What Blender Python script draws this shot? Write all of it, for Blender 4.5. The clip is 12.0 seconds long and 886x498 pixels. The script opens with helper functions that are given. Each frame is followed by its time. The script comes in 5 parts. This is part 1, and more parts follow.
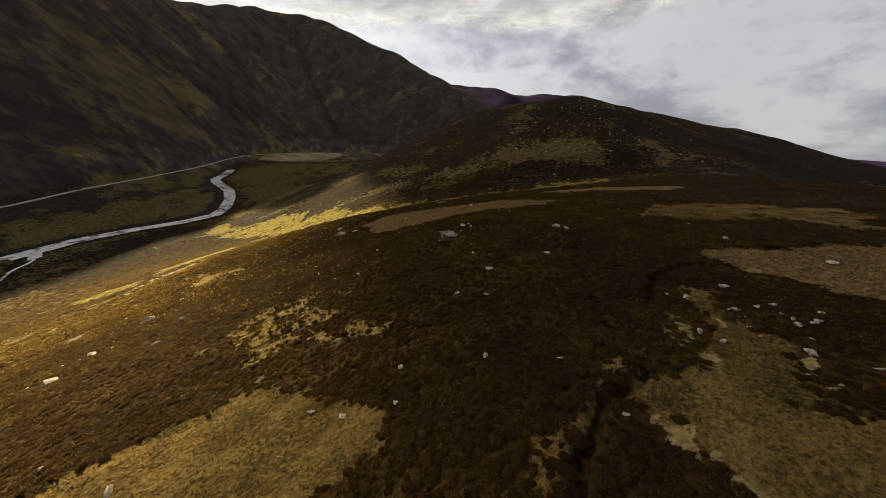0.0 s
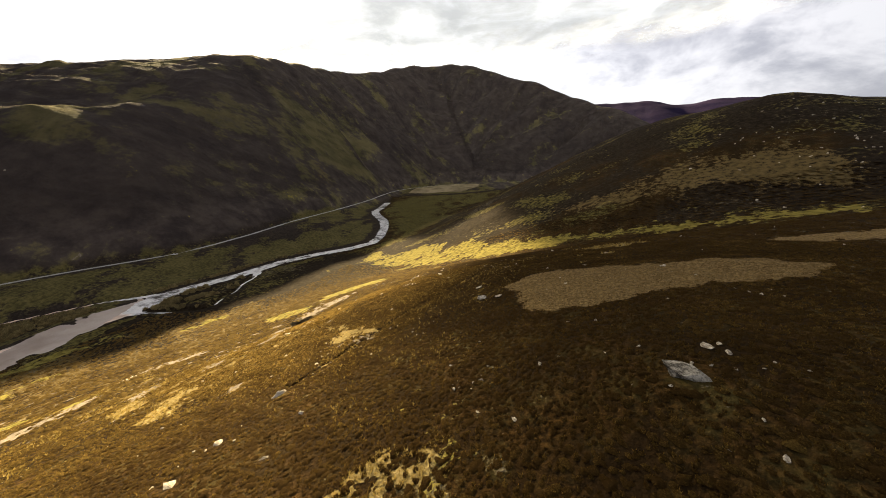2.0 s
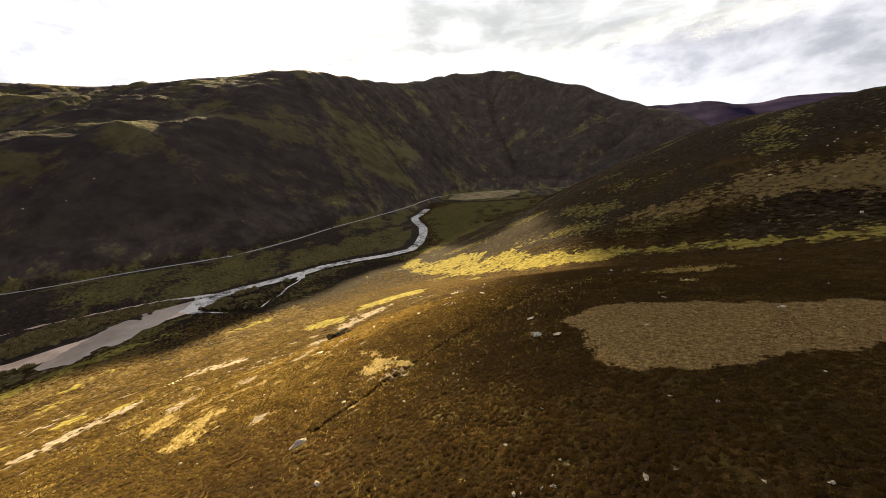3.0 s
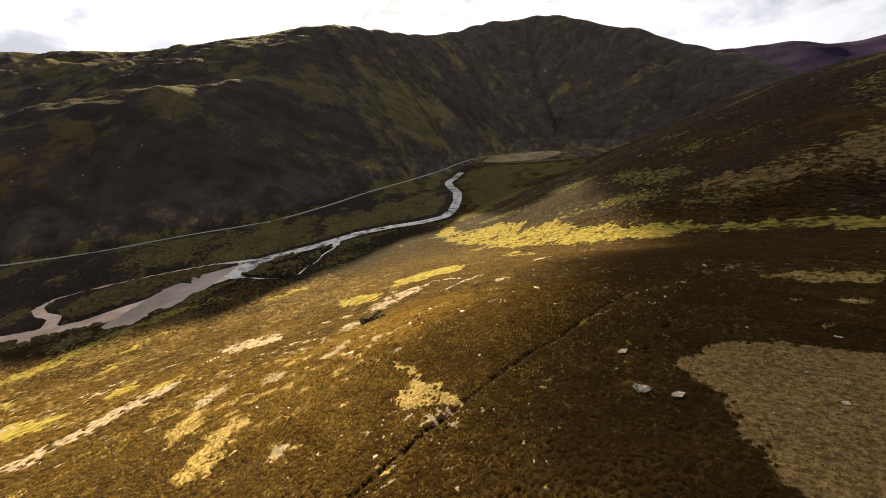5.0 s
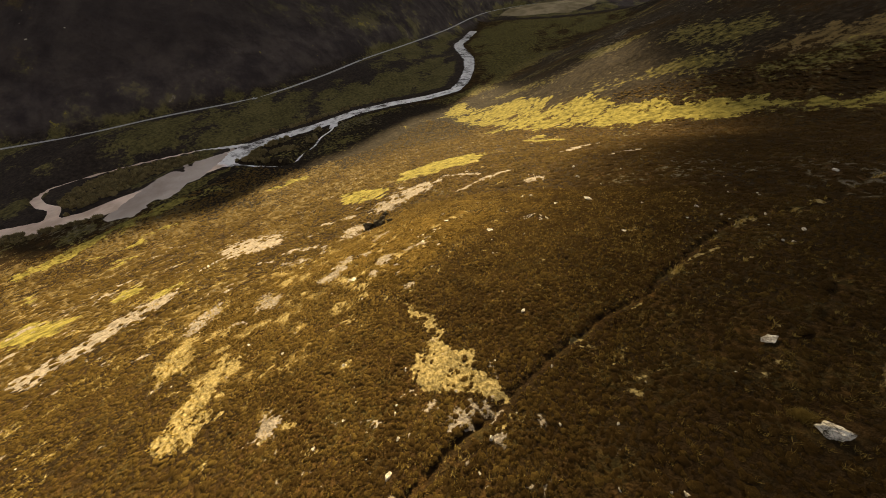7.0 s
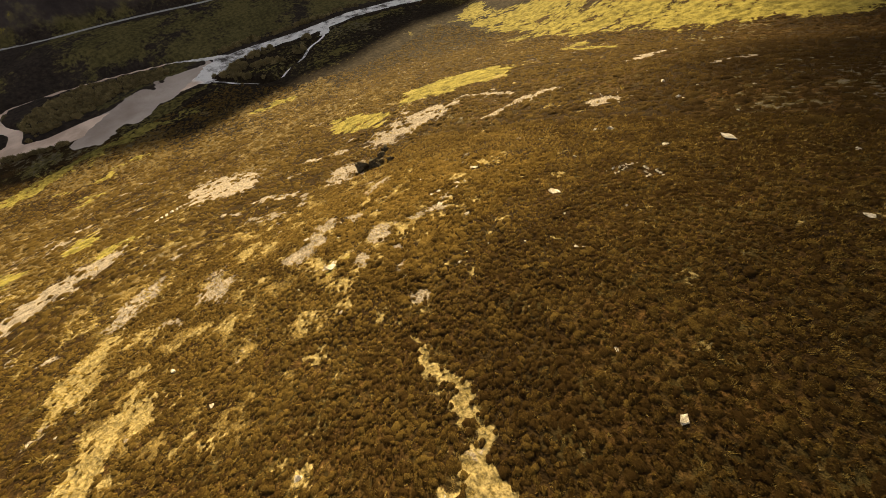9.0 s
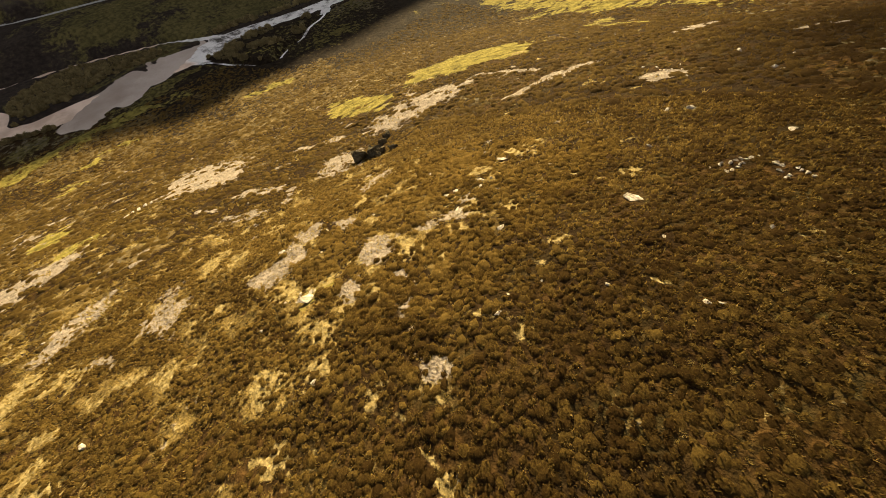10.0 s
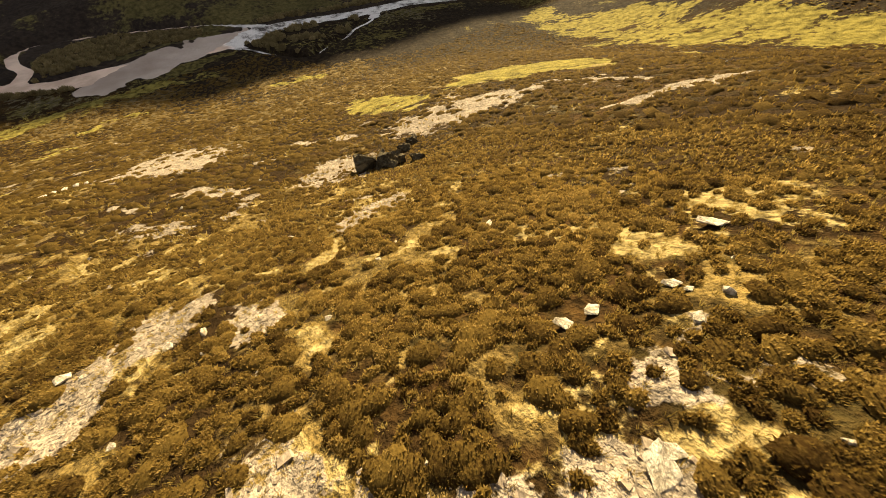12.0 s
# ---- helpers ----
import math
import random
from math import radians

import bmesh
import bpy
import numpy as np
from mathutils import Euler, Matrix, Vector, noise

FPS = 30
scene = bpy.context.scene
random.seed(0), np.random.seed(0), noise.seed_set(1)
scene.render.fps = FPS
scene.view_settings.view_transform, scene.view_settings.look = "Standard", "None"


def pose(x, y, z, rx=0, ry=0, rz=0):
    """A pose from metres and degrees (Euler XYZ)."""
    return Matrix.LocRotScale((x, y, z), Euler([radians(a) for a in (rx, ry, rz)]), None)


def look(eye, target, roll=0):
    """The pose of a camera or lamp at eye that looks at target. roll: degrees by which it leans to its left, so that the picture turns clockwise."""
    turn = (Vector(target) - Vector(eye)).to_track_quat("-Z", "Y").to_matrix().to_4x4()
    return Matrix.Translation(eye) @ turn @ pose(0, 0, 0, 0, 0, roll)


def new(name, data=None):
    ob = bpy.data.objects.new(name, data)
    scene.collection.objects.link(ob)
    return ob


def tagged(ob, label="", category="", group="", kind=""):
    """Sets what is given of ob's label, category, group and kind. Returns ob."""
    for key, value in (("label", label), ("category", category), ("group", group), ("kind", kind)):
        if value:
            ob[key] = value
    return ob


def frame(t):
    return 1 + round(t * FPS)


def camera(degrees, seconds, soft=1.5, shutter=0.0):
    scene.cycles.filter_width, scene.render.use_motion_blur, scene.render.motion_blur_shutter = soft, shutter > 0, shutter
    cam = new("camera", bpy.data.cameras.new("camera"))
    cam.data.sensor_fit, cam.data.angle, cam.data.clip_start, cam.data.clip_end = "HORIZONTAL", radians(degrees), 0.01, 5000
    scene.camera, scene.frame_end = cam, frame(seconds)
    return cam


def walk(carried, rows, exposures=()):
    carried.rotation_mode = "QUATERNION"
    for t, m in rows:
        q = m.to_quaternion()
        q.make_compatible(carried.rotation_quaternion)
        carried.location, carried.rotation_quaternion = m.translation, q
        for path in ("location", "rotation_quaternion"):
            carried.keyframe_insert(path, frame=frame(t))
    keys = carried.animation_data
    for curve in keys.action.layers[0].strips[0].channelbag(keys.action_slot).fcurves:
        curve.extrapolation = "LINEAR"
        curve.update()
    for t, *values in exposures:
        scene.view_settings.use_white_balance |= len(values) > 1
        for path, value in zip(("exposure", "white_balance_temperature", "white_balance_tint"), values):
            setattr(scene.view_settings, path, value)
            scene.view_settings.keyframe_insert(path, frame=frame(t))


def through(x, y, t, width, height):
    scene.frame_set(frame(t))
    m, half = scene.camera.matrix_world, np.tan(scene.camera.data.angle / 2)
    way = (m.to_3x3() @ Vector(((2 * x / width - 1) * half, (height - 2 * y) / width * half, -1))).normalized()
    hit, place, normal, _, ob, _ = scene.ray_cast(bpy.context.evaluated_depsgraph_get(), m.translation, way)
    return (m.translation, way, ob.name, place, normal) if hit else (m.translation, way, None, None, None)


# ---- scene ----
cam = camera(107.4, 12.0, soft=0.4, shutter=0.06)
PATH = [
    (0, (1.221, 4.927, 72.39), (1.15, 6.822, 71.754), 2.5),
    (0.5, (0.385, 7.876, 72.849), (0.03, 9.751, 72.25), 0.3),
    (1, (-0.772, 10.654, 73.422), (-1.353, 12.482, 72.856), -1.4),
    (1.5, (-2.152, 13.403, 73.847), (-2.886, 15.188, 73.32), -2.0),
    (2, (-3.733, 16.077, 74.183), (-4.584, 17.82, 73.696), -2.0),
    (2.5, (-5.47, 18.627, 74.594), (-6.428, 20.322, 74.136), -2.0),
    (3, (-7.321, 21.115, 74.821), (-8.378, 22.754, 74.378), -2.3),
    (5, (-15.403, 29.006, 76.352), (-16.594, 30.476, 75.702), -3.2),
    (5.5, (-17.743, 31.207, 76.223), (-18.909, 32.614, 75.41), -3.4),
    (6, (-20.105, 33.591, 75.748), (-21.237, 34.918, 74.767), -3.7),
    (6.5, (-22.642, 35.983, 75.04), (-23.727, 37.219, 73.903), -4.2),
    (7, (-25.306, 38.347, 74.111), (-26.343, 39.496, 72.844), -4.8),
    (9, (-36.69, 48.414, 66.284), (-37.576, 49.293, 64.721), -6.3),
    (9.5, (-39.388, 50.474, 63.97), (-40.257, 51.318, 62.379), -6.6),
    (10, (-42.075, 52.573, 61.506), (-42.945, 53.399, 59.906), -6.6),
    (10.5, (-44.859, 54.688, 58.875), (-45.739, 55.509, 57.278), -5.8),
    (11, (-47.669, 56.857, 56.237), (-48.572, 57.682, 54.655), -4.3),
    (11.5, (-50.504, 58.989, 53.66), (-51.445, 59.822, 52.104), -2.4),
    (12, (-53.284, 60.918, 51.134), (-54.27, 61.765, 49.614), 0.4),
]
walk(cam, [(t, look(eye, target, roll)) for t, eye, target, roll in PATH],
     [(0.0, 1.56), (0.5, 2.06), (1.5, 2.16), (3.0, 2.14), (5.0, 2.06), (6.0, 2.02), (7.0, 1.80), (9.5, 1.76), (12.0, 1.93)])

# ---- light ----
SUN_AZ, SUN_EL = radians(-48.0), radians(23.5)
sun_way = Vector((math.sin(SUN_AZ) * math.cos(SUN_EL), math.cos(SUN_AZ) * math.cos(SUN_EL), math.sin(SUN_EL)))
sun = new("sun", bpy.data.lights.new("sun", "SUN"))
sun.data.energy, sun.data.angle, sun.data.color = 5.6, radians(0.6), (1.0, 0.79, 0.43)
sun.matrix_world = look(sun_way * 3000, (0, 0, 0))

world = bpy.data.worlds.new("sky")
scene.world = world
world.use_nodes = True


class Nodes:
    """Short hand for building a node tree."""

    def __init__(self, tree):
        self.tree = tree
        self.tree.nodes.clear()

    def add(self, kind, **settings):
        node = self.tree.nodes.new(kind)
        for key, value in settings.items():
            if key in node.inputs:
                node.inputs[key].default_value = value
            else:
                setattr(node, key, value)
        return node

    def link(self, a, b):
        self.tree.links.new(a, b)

    def put(self, socket, value):
        if hasattr(value, "is_linked"):
            self.link(value, socket)
        else:
            socket.default_value = value

    def math(self, operation, a, b=0.0, c=0.0, clamp=False):
        node = self.tree.nodes.new("ShaderNodeMath")
        node.operation, node.use_clamp = operation, clamp
        for socket, value in zip(node.inputs, (a, b, c)):
            self.put(socket, value)
        return node.outputs[0]

    def step(self, value, low, high, to_low=0.0, to_high=1.0):
        node = self.tree.nodes.new("ShaderNodeMapRange")
        node.interpolation_type = "SMOOTHSTEP"
        for socket, v in zip(node.inputs, (value, low, high, to_low, to_high)):
            self.put(socket, v)
        return node.outputs[0]

    def mix(self, factor, a, b, blend="MIX"):
        node = self.tree.nodes.new("ShaderNodeMix")
        node.data_type, node.blend_type = "RGBA", blend
        for socket, value in zip((node.inputs[0], node.inputs[6], node.inputs[7]), (factor, a, b)):
            self.put(socket, (*value, 1) if isinstance(value, tuple) and len(value) == 3 else value)
        return node.outputs[2]

    def noise(self, vector, scale, detail=4.0, rough=0.55, distortion=0.0):
        node = self.tree.nodes.new("ShaderNodeTexNoise")
        self.link(vector, node.inputs["Vector"])
        for key, value in (("Scale", scale), ("Detail", detail), ("Roughness", rough), ("Distortion", distortion)):
            node.inputs[key].default_value = value
        return node.outputs["Fac"]


def build_world():
    n = Nodes(world.node_tree)
    out, back = n.add("ShaderNodeOutputWorld"), n.add("ShaderNodeBackground")
    sky = n.add("ShaderNodeTexSky", sky_type="NISHITA", sun_disc=False, sun_elevation=SUN_EL, sun_rotation=SUN_AZ % (2 * math.pi),
                altitude=400.0, dust_density=2.0, ozone_density=1.0)
    where = n.add("ShaderNodeTexCoord")
    part = n.add("ShaderNodeSeparateXYZ")
    n.link(where.outputs["Generated"], part.inputs[0])
    low = n.math("MAXIMUM", n.math("ADD", part.outputs[2], 0.10), 0.05)
    flat = n.add("ShaderNodeCombineXYZ")
    n.link(n.math("DIVIDE", part.outputs[0], low), flat.inputs[0])
    n.link(n.math("DIVIDE", part.outputs[1], low), flat.inputs[1])
    puff = n.add("ShaderNodeVectorMath", operation="MULTIPLY")
    n.link(where.outputs["Generated"], puff.inputs[0])
    puff.inputs[1].default_value = (1.0, 1.0, 2.0)
    big = n.math("ADD", n.math("MULTIPLY", n.noise(flat.outputs[0], 0.45, 6.0, 0.55, 0.4), 0.22), n.math("MULTIPLY", n.noise(puff.outputs[0], 2.6, 8.0, 0.55, 0.3), 0.78))
    small = n.noise(puff.outputs[0], 7.0, 7.0, 0.6, 0.3)
    body = n.math("ADD", n.math("MULTIPLY", big, 0.7), n.math("MULTIPLY", small, 0.3))
    cover = n.step(body, 0.28, 0.42)
    thick = n.step(body, 0.44, 0.57)
    dot = n.add("ShaderNodeVectorMath", operation="DOT_PRODUCT")
    n.link(where.outputs["Generated"], dot.inputs[0])
    dot.inputs[1].default_value = sun_way
    toward = dot.outputs["Value"]
    # clouds stand bright towards the sun and grey away from it
    ahead = n.step(toward, 0.15, 0.97, 0.72, 1.0)
    bright = n.mix(1.0, sky.outputs[0], ahead, "MULTIPLY")
    grey = n.mix(thick, (8.4, 8.3, 8.6), (4.4, 4.4, 4.9))
    lit = n.math("POWER", n.math("MAXIMUM", toward, 0.0), 10.0)
    veil = n.mix(n.math("MULTIPLY", lit, n.math("SUBTRACT", 1.0, n.math("MULTIPLY", thick, 0.6))), grey, (17.5, 17.2, 16.8))
    veil = n.mix(1.0, veil, ahead, "MULTIPLY")
    blaze = n.math("MULTIPLY", n.math("POWER", n.math("MAXIMUM", toward, 0.0), 90.0), 60.0)
    veil = n.mix(1.0, veil, n.mix(1.0, (1.0, 0.95, 0.86), blaze, "MULTIPLY"), "ADD")
    # the unseen sky overhead is dimmed to weaken its fill on the ground
    dim = n.step(part.outputs[2], 0.36, 0.7, 1.0, 0.55)
    n.link(n.mix(1.0, n.mix(n.math("MULTIPLY", cover, 0.9), bright, veil), dim, "MULTIPLY"), back.inputs[0])
    back.inputs[1].default_value = 0.034
    n.link(back.outputs[0], out.inputs[0])


build_world()


def make_cloud():
    """The grey cloud beside the sun: a closed, lumpy body, thinning out at its edge."""
    gx, gy = np.linspace(-1650, 1600, 120), np.linspace(700, 2900, 84)
    x, y = np.meshgrid(gx, gy)
    # its place follows from the sun's height: the edge's shadow falls across the spur
    u, v = x, y
    x, y = u + 1049 - 648 / math.tan(SUN_EL) * math.sin(-SUN_AZ), v - 1049 + 648 / math.tan(SUN_EL) * math.cos(SUN_AZ)
    # distance inwards from the ragged edge
    rag = 26 * fbm(u / 260, v / 260, 5, 201)
    west = np.interp(v, [1000, 1050, 1075, 1090, 1110, 1130, 1160, 1195, 1238, 1336, 1366, 1420, 1460], [-1084, -1068, -1080, -1101, -1104, -1106, -1118, -1120, -1100, -1150, -1266, -1325, -1750])
    deep = np.minimum.reduce([u - west, (1450 - u) * 0.35, (v - 760) * 0.7, (2800 - v) * 0.4]) + rag
    thick = smoothstep(20, 300, deep)
    veil = np.clip((deep + 10) / 36, 0, 1)
    # it thins out towards the distance
    veil = veil * smoothstep(2750, 1500, v) * smoothstep(1400, 300, u)
    low = 700 + 3 * fbm(x / 300, y / 300, 3, 207)
    high = low + 4 + 20 * thick
    nx, ny = len(gx), len(gy)
    co = np.concatenate([np.stack([x, y, low], -1).reshape(-1, 3), np.stack([x, y, high], -1).reshape(-1, 3)])
    i = np.arange((nx - 1) * (ny - 1))
    a = (i // (nx - 1)) * nx + i % (nx - 1)
    keep = (veil.ravel()[a] + veil.ravel()[a + nx + 1]) > 0
    a = a[keep]
    quads = np.stack([a + nx, a + nx + 1, a + 1, a], 1)
    quads = np.concatenate([quads, quads[:, ::-1] + nx * ny])
    me = raw_mesh("cloud", co, quads)
    paint(me, "veil", np.tile(veil.ravel(), 2))
    m = bpy.data.materials.new("cloud_vapour")
    m.use_nodes = True
    n = Nodes(m.node_tree)
    out = n.add("ShaderNodeOutputMaterial")
    spot = n.add("ShaderNodeNewGeometry").outputs["Position"]
    soft = n.add("ShaderNodeAttribute", attribute_name="veil").outputs["Fac"]
    wisp = n.noise(spot, 0.006, 7.0, 0.62)
    body = n.math("MULTIPLY", n.step(n.math("ADD", soft, n.math("MULTIPLY", n.math("SUBTRACT", wisp, 0.5), 1.1)), 0.10, 0.80), 0.77)
    body = n.math("MULTIPLY", body, n.step(soft, 0.0, 0.3))
    white, glow, vapour = n.add("ShaderNodeBsdfDiffuse"), n.add("ShaderNodeBsdfTranslucent"), n.add("ShaderNodeMixShader", Fac=0.72)
    billow = n.step(n.math("ADD", n.math("MULTIPLY", n.noise(spot, 0.0035, 7.0, 0.6, 0.6), 0.7), n.math("MULTIPLY", wisp, 0.3)), 0.38, 0.62)
    tone = n.mix(billow, (0.40, 0.47, 0.64), (0.64, 0.73, 0.95))
    n.link(tone, white.inputs[0])
    n.link(tone, glow.inputs[0])
    clear, both = n.add("ShaderNodeBsdfTransparent"), n.add("ShaderNodeMixShader")
    n.link(white.outputs[0], vapour.inputs[1])
    n.link(glow.outputs[0], vapour.inputs[2])
    n.link(body, both.inputs[0])
    n.link(clear.outputs[0], both.inputs[1])
    n.link(vapour.outputs[0], both.inputs[2])
    n.link(both.outputs[0], out.inputs[0])
    me.materials.append(m)
    tagged(new("cloud", me), "broad grey cloud with a ragged bright edge beside the sun", "cloud", kind="structure")

# ---- materials ----
def material(name):
    m = bpy.data.materials.new(name)
    m.use_nodes = True
    n = Nodes(m.node_tree)
    out, bsdf = n.add("ShaderNodeOutputMaterial"), n.add("ShaderNodeBsdfPrincipled")
    n.link(bsdf.outputs[0], out.inputs[0])
    spot = n.add("ShaderNodeNewGeometry").outputs["Position"]
    return m, n, bsdf, spot


def bump(n, bsdf, height, strength=0.5, distance=0.1):
    node = n.add("ShaderNodeBump", Strength=strength, Distance=distance)
    n.link(height, node.inputs["Height"])
    n.link(node.outputs[0], bsdf.inputs["Normal"])


def attribute(n, name):
    return n.add("ShaderNodeAttribute", attribute_name=name).outputs["Fac"]


def ground_material():
    m, n, bsdf, spot = material("moorland_ground")
    rough = attribute(n, "rough")
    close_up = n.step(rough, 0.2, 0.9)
    # on the far face the plants and the ribs of rock run down the slope
    lines = n.add("ShaderNodeCombineXYZ")
    n.link(n.math("MULTIPLY", attribute(n, "along"), 0.034), lines.inputs[0])
    n.link(n.math("MULTIPLY", attribute(n, "down"), 0.013), lines.inputs[1])
    face = attribute(n, "face")
    streaks, thin = n.noise(lines.outputs[0], 1.0, 7.0, 0.62, 0.5), n.noise(lines.outputs[0], 3.7, 6.0, 0.65, 0.4)
    fine = n.mix(close_up, n.mix(n.math("MULTIPLY", face, 0.5), n.noise(spot, 0.16, 7.0, 0.68), thin), n.noise(spot, 2.6, 5.0, 0.65))
    mid = n.mix(close_up, n.mix(n.math("MULTIPLY", face, 0.55), n.noise(spot, 0.04, 8.0, 0.66), streaks), n.noise(spot, 0.45, 5.0, 0.6))
    wide = n.noise(spot, 0.035, 5.0, 0.6)
    big = n.noise(spot, 0.009, 5.0, 0.6)
    heather = n.mix(n.step(fine, 0.35, 0.7), (0.018, 0.011, 0.004), (0.085, 0.046, 0.014))
    heather = n.mix(n.step(mid, 0.45, 0.7, 0.0, 0.6), heather, (0.075, 0.062, 0.020))
    patchy = n.noise(spot, 0.11, 6.0, 0.62)
    heather = n.mix(n.step(patchy, 0.40, 0.64, 0.85, 0.0), heather, (0.018, 0.011, 0.005))
    edge = n.math("ADD", n.math("MULTIPLY", n.math("SUBTRACT", mid, 0.5), 0.9), n.math("MULTIPLY", n.math("SUBTRACT", fine, 0.5), 0.7))
    rough_edge = n.math("ADD", edge, n.math("MULTIPLY", n.math("SUBTRACT", wide, 0.5), 1.6))
    far_edge = n.math("ADD", n.math("ADD", n.math("MULTIPLY", n.math("MULTIPLY", edge, 1.7), n.math("MAXIMUM", rough, 0.45)), n.math("MULTIPLY", n.math("SUBTRACT", wide, 0.5), 1.4)), n.math("MULTIPLY", n.math("SUBTRACT", big, 0.5), 1.2))

    soft = n.math("SUBTRACT", 0.22, n.math("MULTIPLY", rough, 0.14))
    below, above = n.math("SUBTRACT", 0.5, soft), n.math("ADD", 0.5, soft)

    def cover(base, name, jitter, colour, low=0.42, high=0.58):
        return n.mix(n.step(n.math("ADD", attribute(n, name), jitter), low, high), base, colour)

    far_edge = n.math("ADD", far_edge, n.math("ADD", n.math("MULTIPLY", n.math("SUBTRACT", patchy, 0.5), 0.9), n.math("MULTIPLY", n.math("SUBTRACT", mid, 0.5), 0.35)))
    # far green is paler and duller: haze and glare put into the colour
    green = n.mix(n.step(mid, 0.35, 0.7), n.mix(close_up, (0.064, 0.056, 0.026), (0.044, 0.038, 0.013)), n.mix(close_up, (0.150, 0.126, 0.060), (0.140, 0.114, 0.034)))
    straw = n.mix(n.step(fine, 0.3, 0.7), (0.12, 0.090, 0.034), (0.33, 0.252, 0.108))
    burnt = n.mix(n.step(n.noise(spot, 2.8, 6.0, 0.75), 0.34, 0.66), (0.070, 0.046, 0.018), (0.235, 0.163, 0.072))
    stony = n.mix(n.step(n.math("ADD", n.math("MULTIPLY", n.noise(spot, 9.0, 6.0, 0.75), 0.6), n.math("MULTIPLY", n.noise(spot, 1.1, 4.0, 0.6), 0.4)), 0.36, 0.62), (0.10, 0.080, 0.060), (0.31, 0.258, 0.200))
    bracken = n.mix(n.step(mid, 0.3, 0.7), (0.066, 0.049, 0.021), (0.150, 0.104, 0.040))
    scree = n.mix(n.step(mid, 0.3, 0.7), (0.046, 0.037, 0.026), (0.105, 0.088, 0.064))
    # far heather is paler than near: the haze's veil is in its colour
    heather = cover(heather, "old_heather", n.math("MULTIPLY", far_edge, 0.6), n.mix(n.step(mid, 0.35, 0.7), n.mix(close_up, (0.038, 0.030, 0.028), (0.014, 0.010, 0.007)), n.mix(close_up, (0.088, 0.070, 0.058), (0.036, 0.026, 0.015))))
    colour = cover(heather, "bracken", far_edge, bracken, below, above)
    colour = cover(colour, "green", far_edge, green, below, above)
    colour = cover(colour, "scree", far_edge, scree, below, above)
    meadow = n.mix(n.step(mid, 0.3, 0.7), (0.085, 0.070, 0.016), (0.235, 0.192, 0.046))
    olive = n.mix(n.step(n.math("ADD", n.math("MULTIPLY", n.noise(spot, 6.5, 6.0, 0.78), 0.6), n.math("MULTIPLY", mid, 0.4)), 0.37, 0.63), (0.038, 0.026, 0.009), (0.205, 0.142, 0.047))
    hay = n.mix(n.step(wide, 0.35, 0.65), (0.16, 0.125, 0.07), (0.30, 0.235, 0.14))
    sand = n.mix(n.step(wide, 0.3, 0.7), (0.34, 0.27, 0.22), (0.50, 0.42, 0.36))
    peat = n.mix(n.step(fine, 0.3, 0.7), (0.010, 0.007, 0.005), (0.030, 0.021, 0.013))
    colour = cover(colour, "field", n.math("MULTIPLY", edge, 0.3), hay)
    colour = cover(colour, "meadow", n.math("MULTIPLY", rough_edge, 1.3), meadow, 0.45, 0.55)
    # distant hills: heather with the blue haze put into its colour
    colour = cover(colour, "purple", n.math("MULTIPLY", far_edge, 0.6), n.mix(n.step(big, 0.35, 0.65), (0.009, 0.006, 0.026), (0.021, 0.014, 0.038)))
    colour = cover(colour, "olive", n.math("MULTIPLY", edge, 0.5), olive)
    colour = cover(colour, "burnt", n.math("MULTIPLY", edge, 0.5), burnt)
    colour = cover(colour, "straw", n.math("MULTIPLY", edge, 1.25), straw)
    colour = cover(colour, "gravel", n.math("MULTIPLY", edge, 1.8), stony)
    colour = cover(colour, "sand", n.math("MULTIPLY", edge, 0.4), sand)
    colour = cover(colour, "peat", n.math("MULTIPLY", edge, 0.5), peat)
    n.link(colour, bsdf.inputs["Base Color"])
    bsdf.inputs["Roughness"].default_value = 0.95
    bsdf.inputs["Specular IOR Level"].default_value = 0.02
    bump(n, bsdf, n.math("MULTIPLY", n.math("ADD", fine, n.math("MULTIPLY", mid, 2.0)), n.step(close_up, 0.0, 1.0, n.math("ADD", 4.0, n.math("MULTIPLY", face, 22.0)), 1.0)), 0.9, 0.35)
    return m


GROUND = ground_material()


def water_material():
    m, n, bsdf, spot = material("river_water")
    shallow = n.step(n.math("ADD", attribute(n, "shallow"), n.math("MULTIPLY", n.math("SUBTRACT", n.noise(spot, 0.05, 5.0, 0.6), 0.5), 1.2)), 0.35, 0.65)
    # bright patches of mirrored sky, put into the water's base colour
    sky_glint = n.step(n.math("ADD", n.math("MULTIPLY", n.noise(spot, 0.16, 8.0, 0.72), 0.6), n.math("MULTIPLY", n.noise(spot, 0.018, 3.0, 0.5), 0.4)), 0.40, 0.53)
    run = n.mix(sky_glint, (0.10, 0.088, 0.078), (0.80, 0.77, 0.74))
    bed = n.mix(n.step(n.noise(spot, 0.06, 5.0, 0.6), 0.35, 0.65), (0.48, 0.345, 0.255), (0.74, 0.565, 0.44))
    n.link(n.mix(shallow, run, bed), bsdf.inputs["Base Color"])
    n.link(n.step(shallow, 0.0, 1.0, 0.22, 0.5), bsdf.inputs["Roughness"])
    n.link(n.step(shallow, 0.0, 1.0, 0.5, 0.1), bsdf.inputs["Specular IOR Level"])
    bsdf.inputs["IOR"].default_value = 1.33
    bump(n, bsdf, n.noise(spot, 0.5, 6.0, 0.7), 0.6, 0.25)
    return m


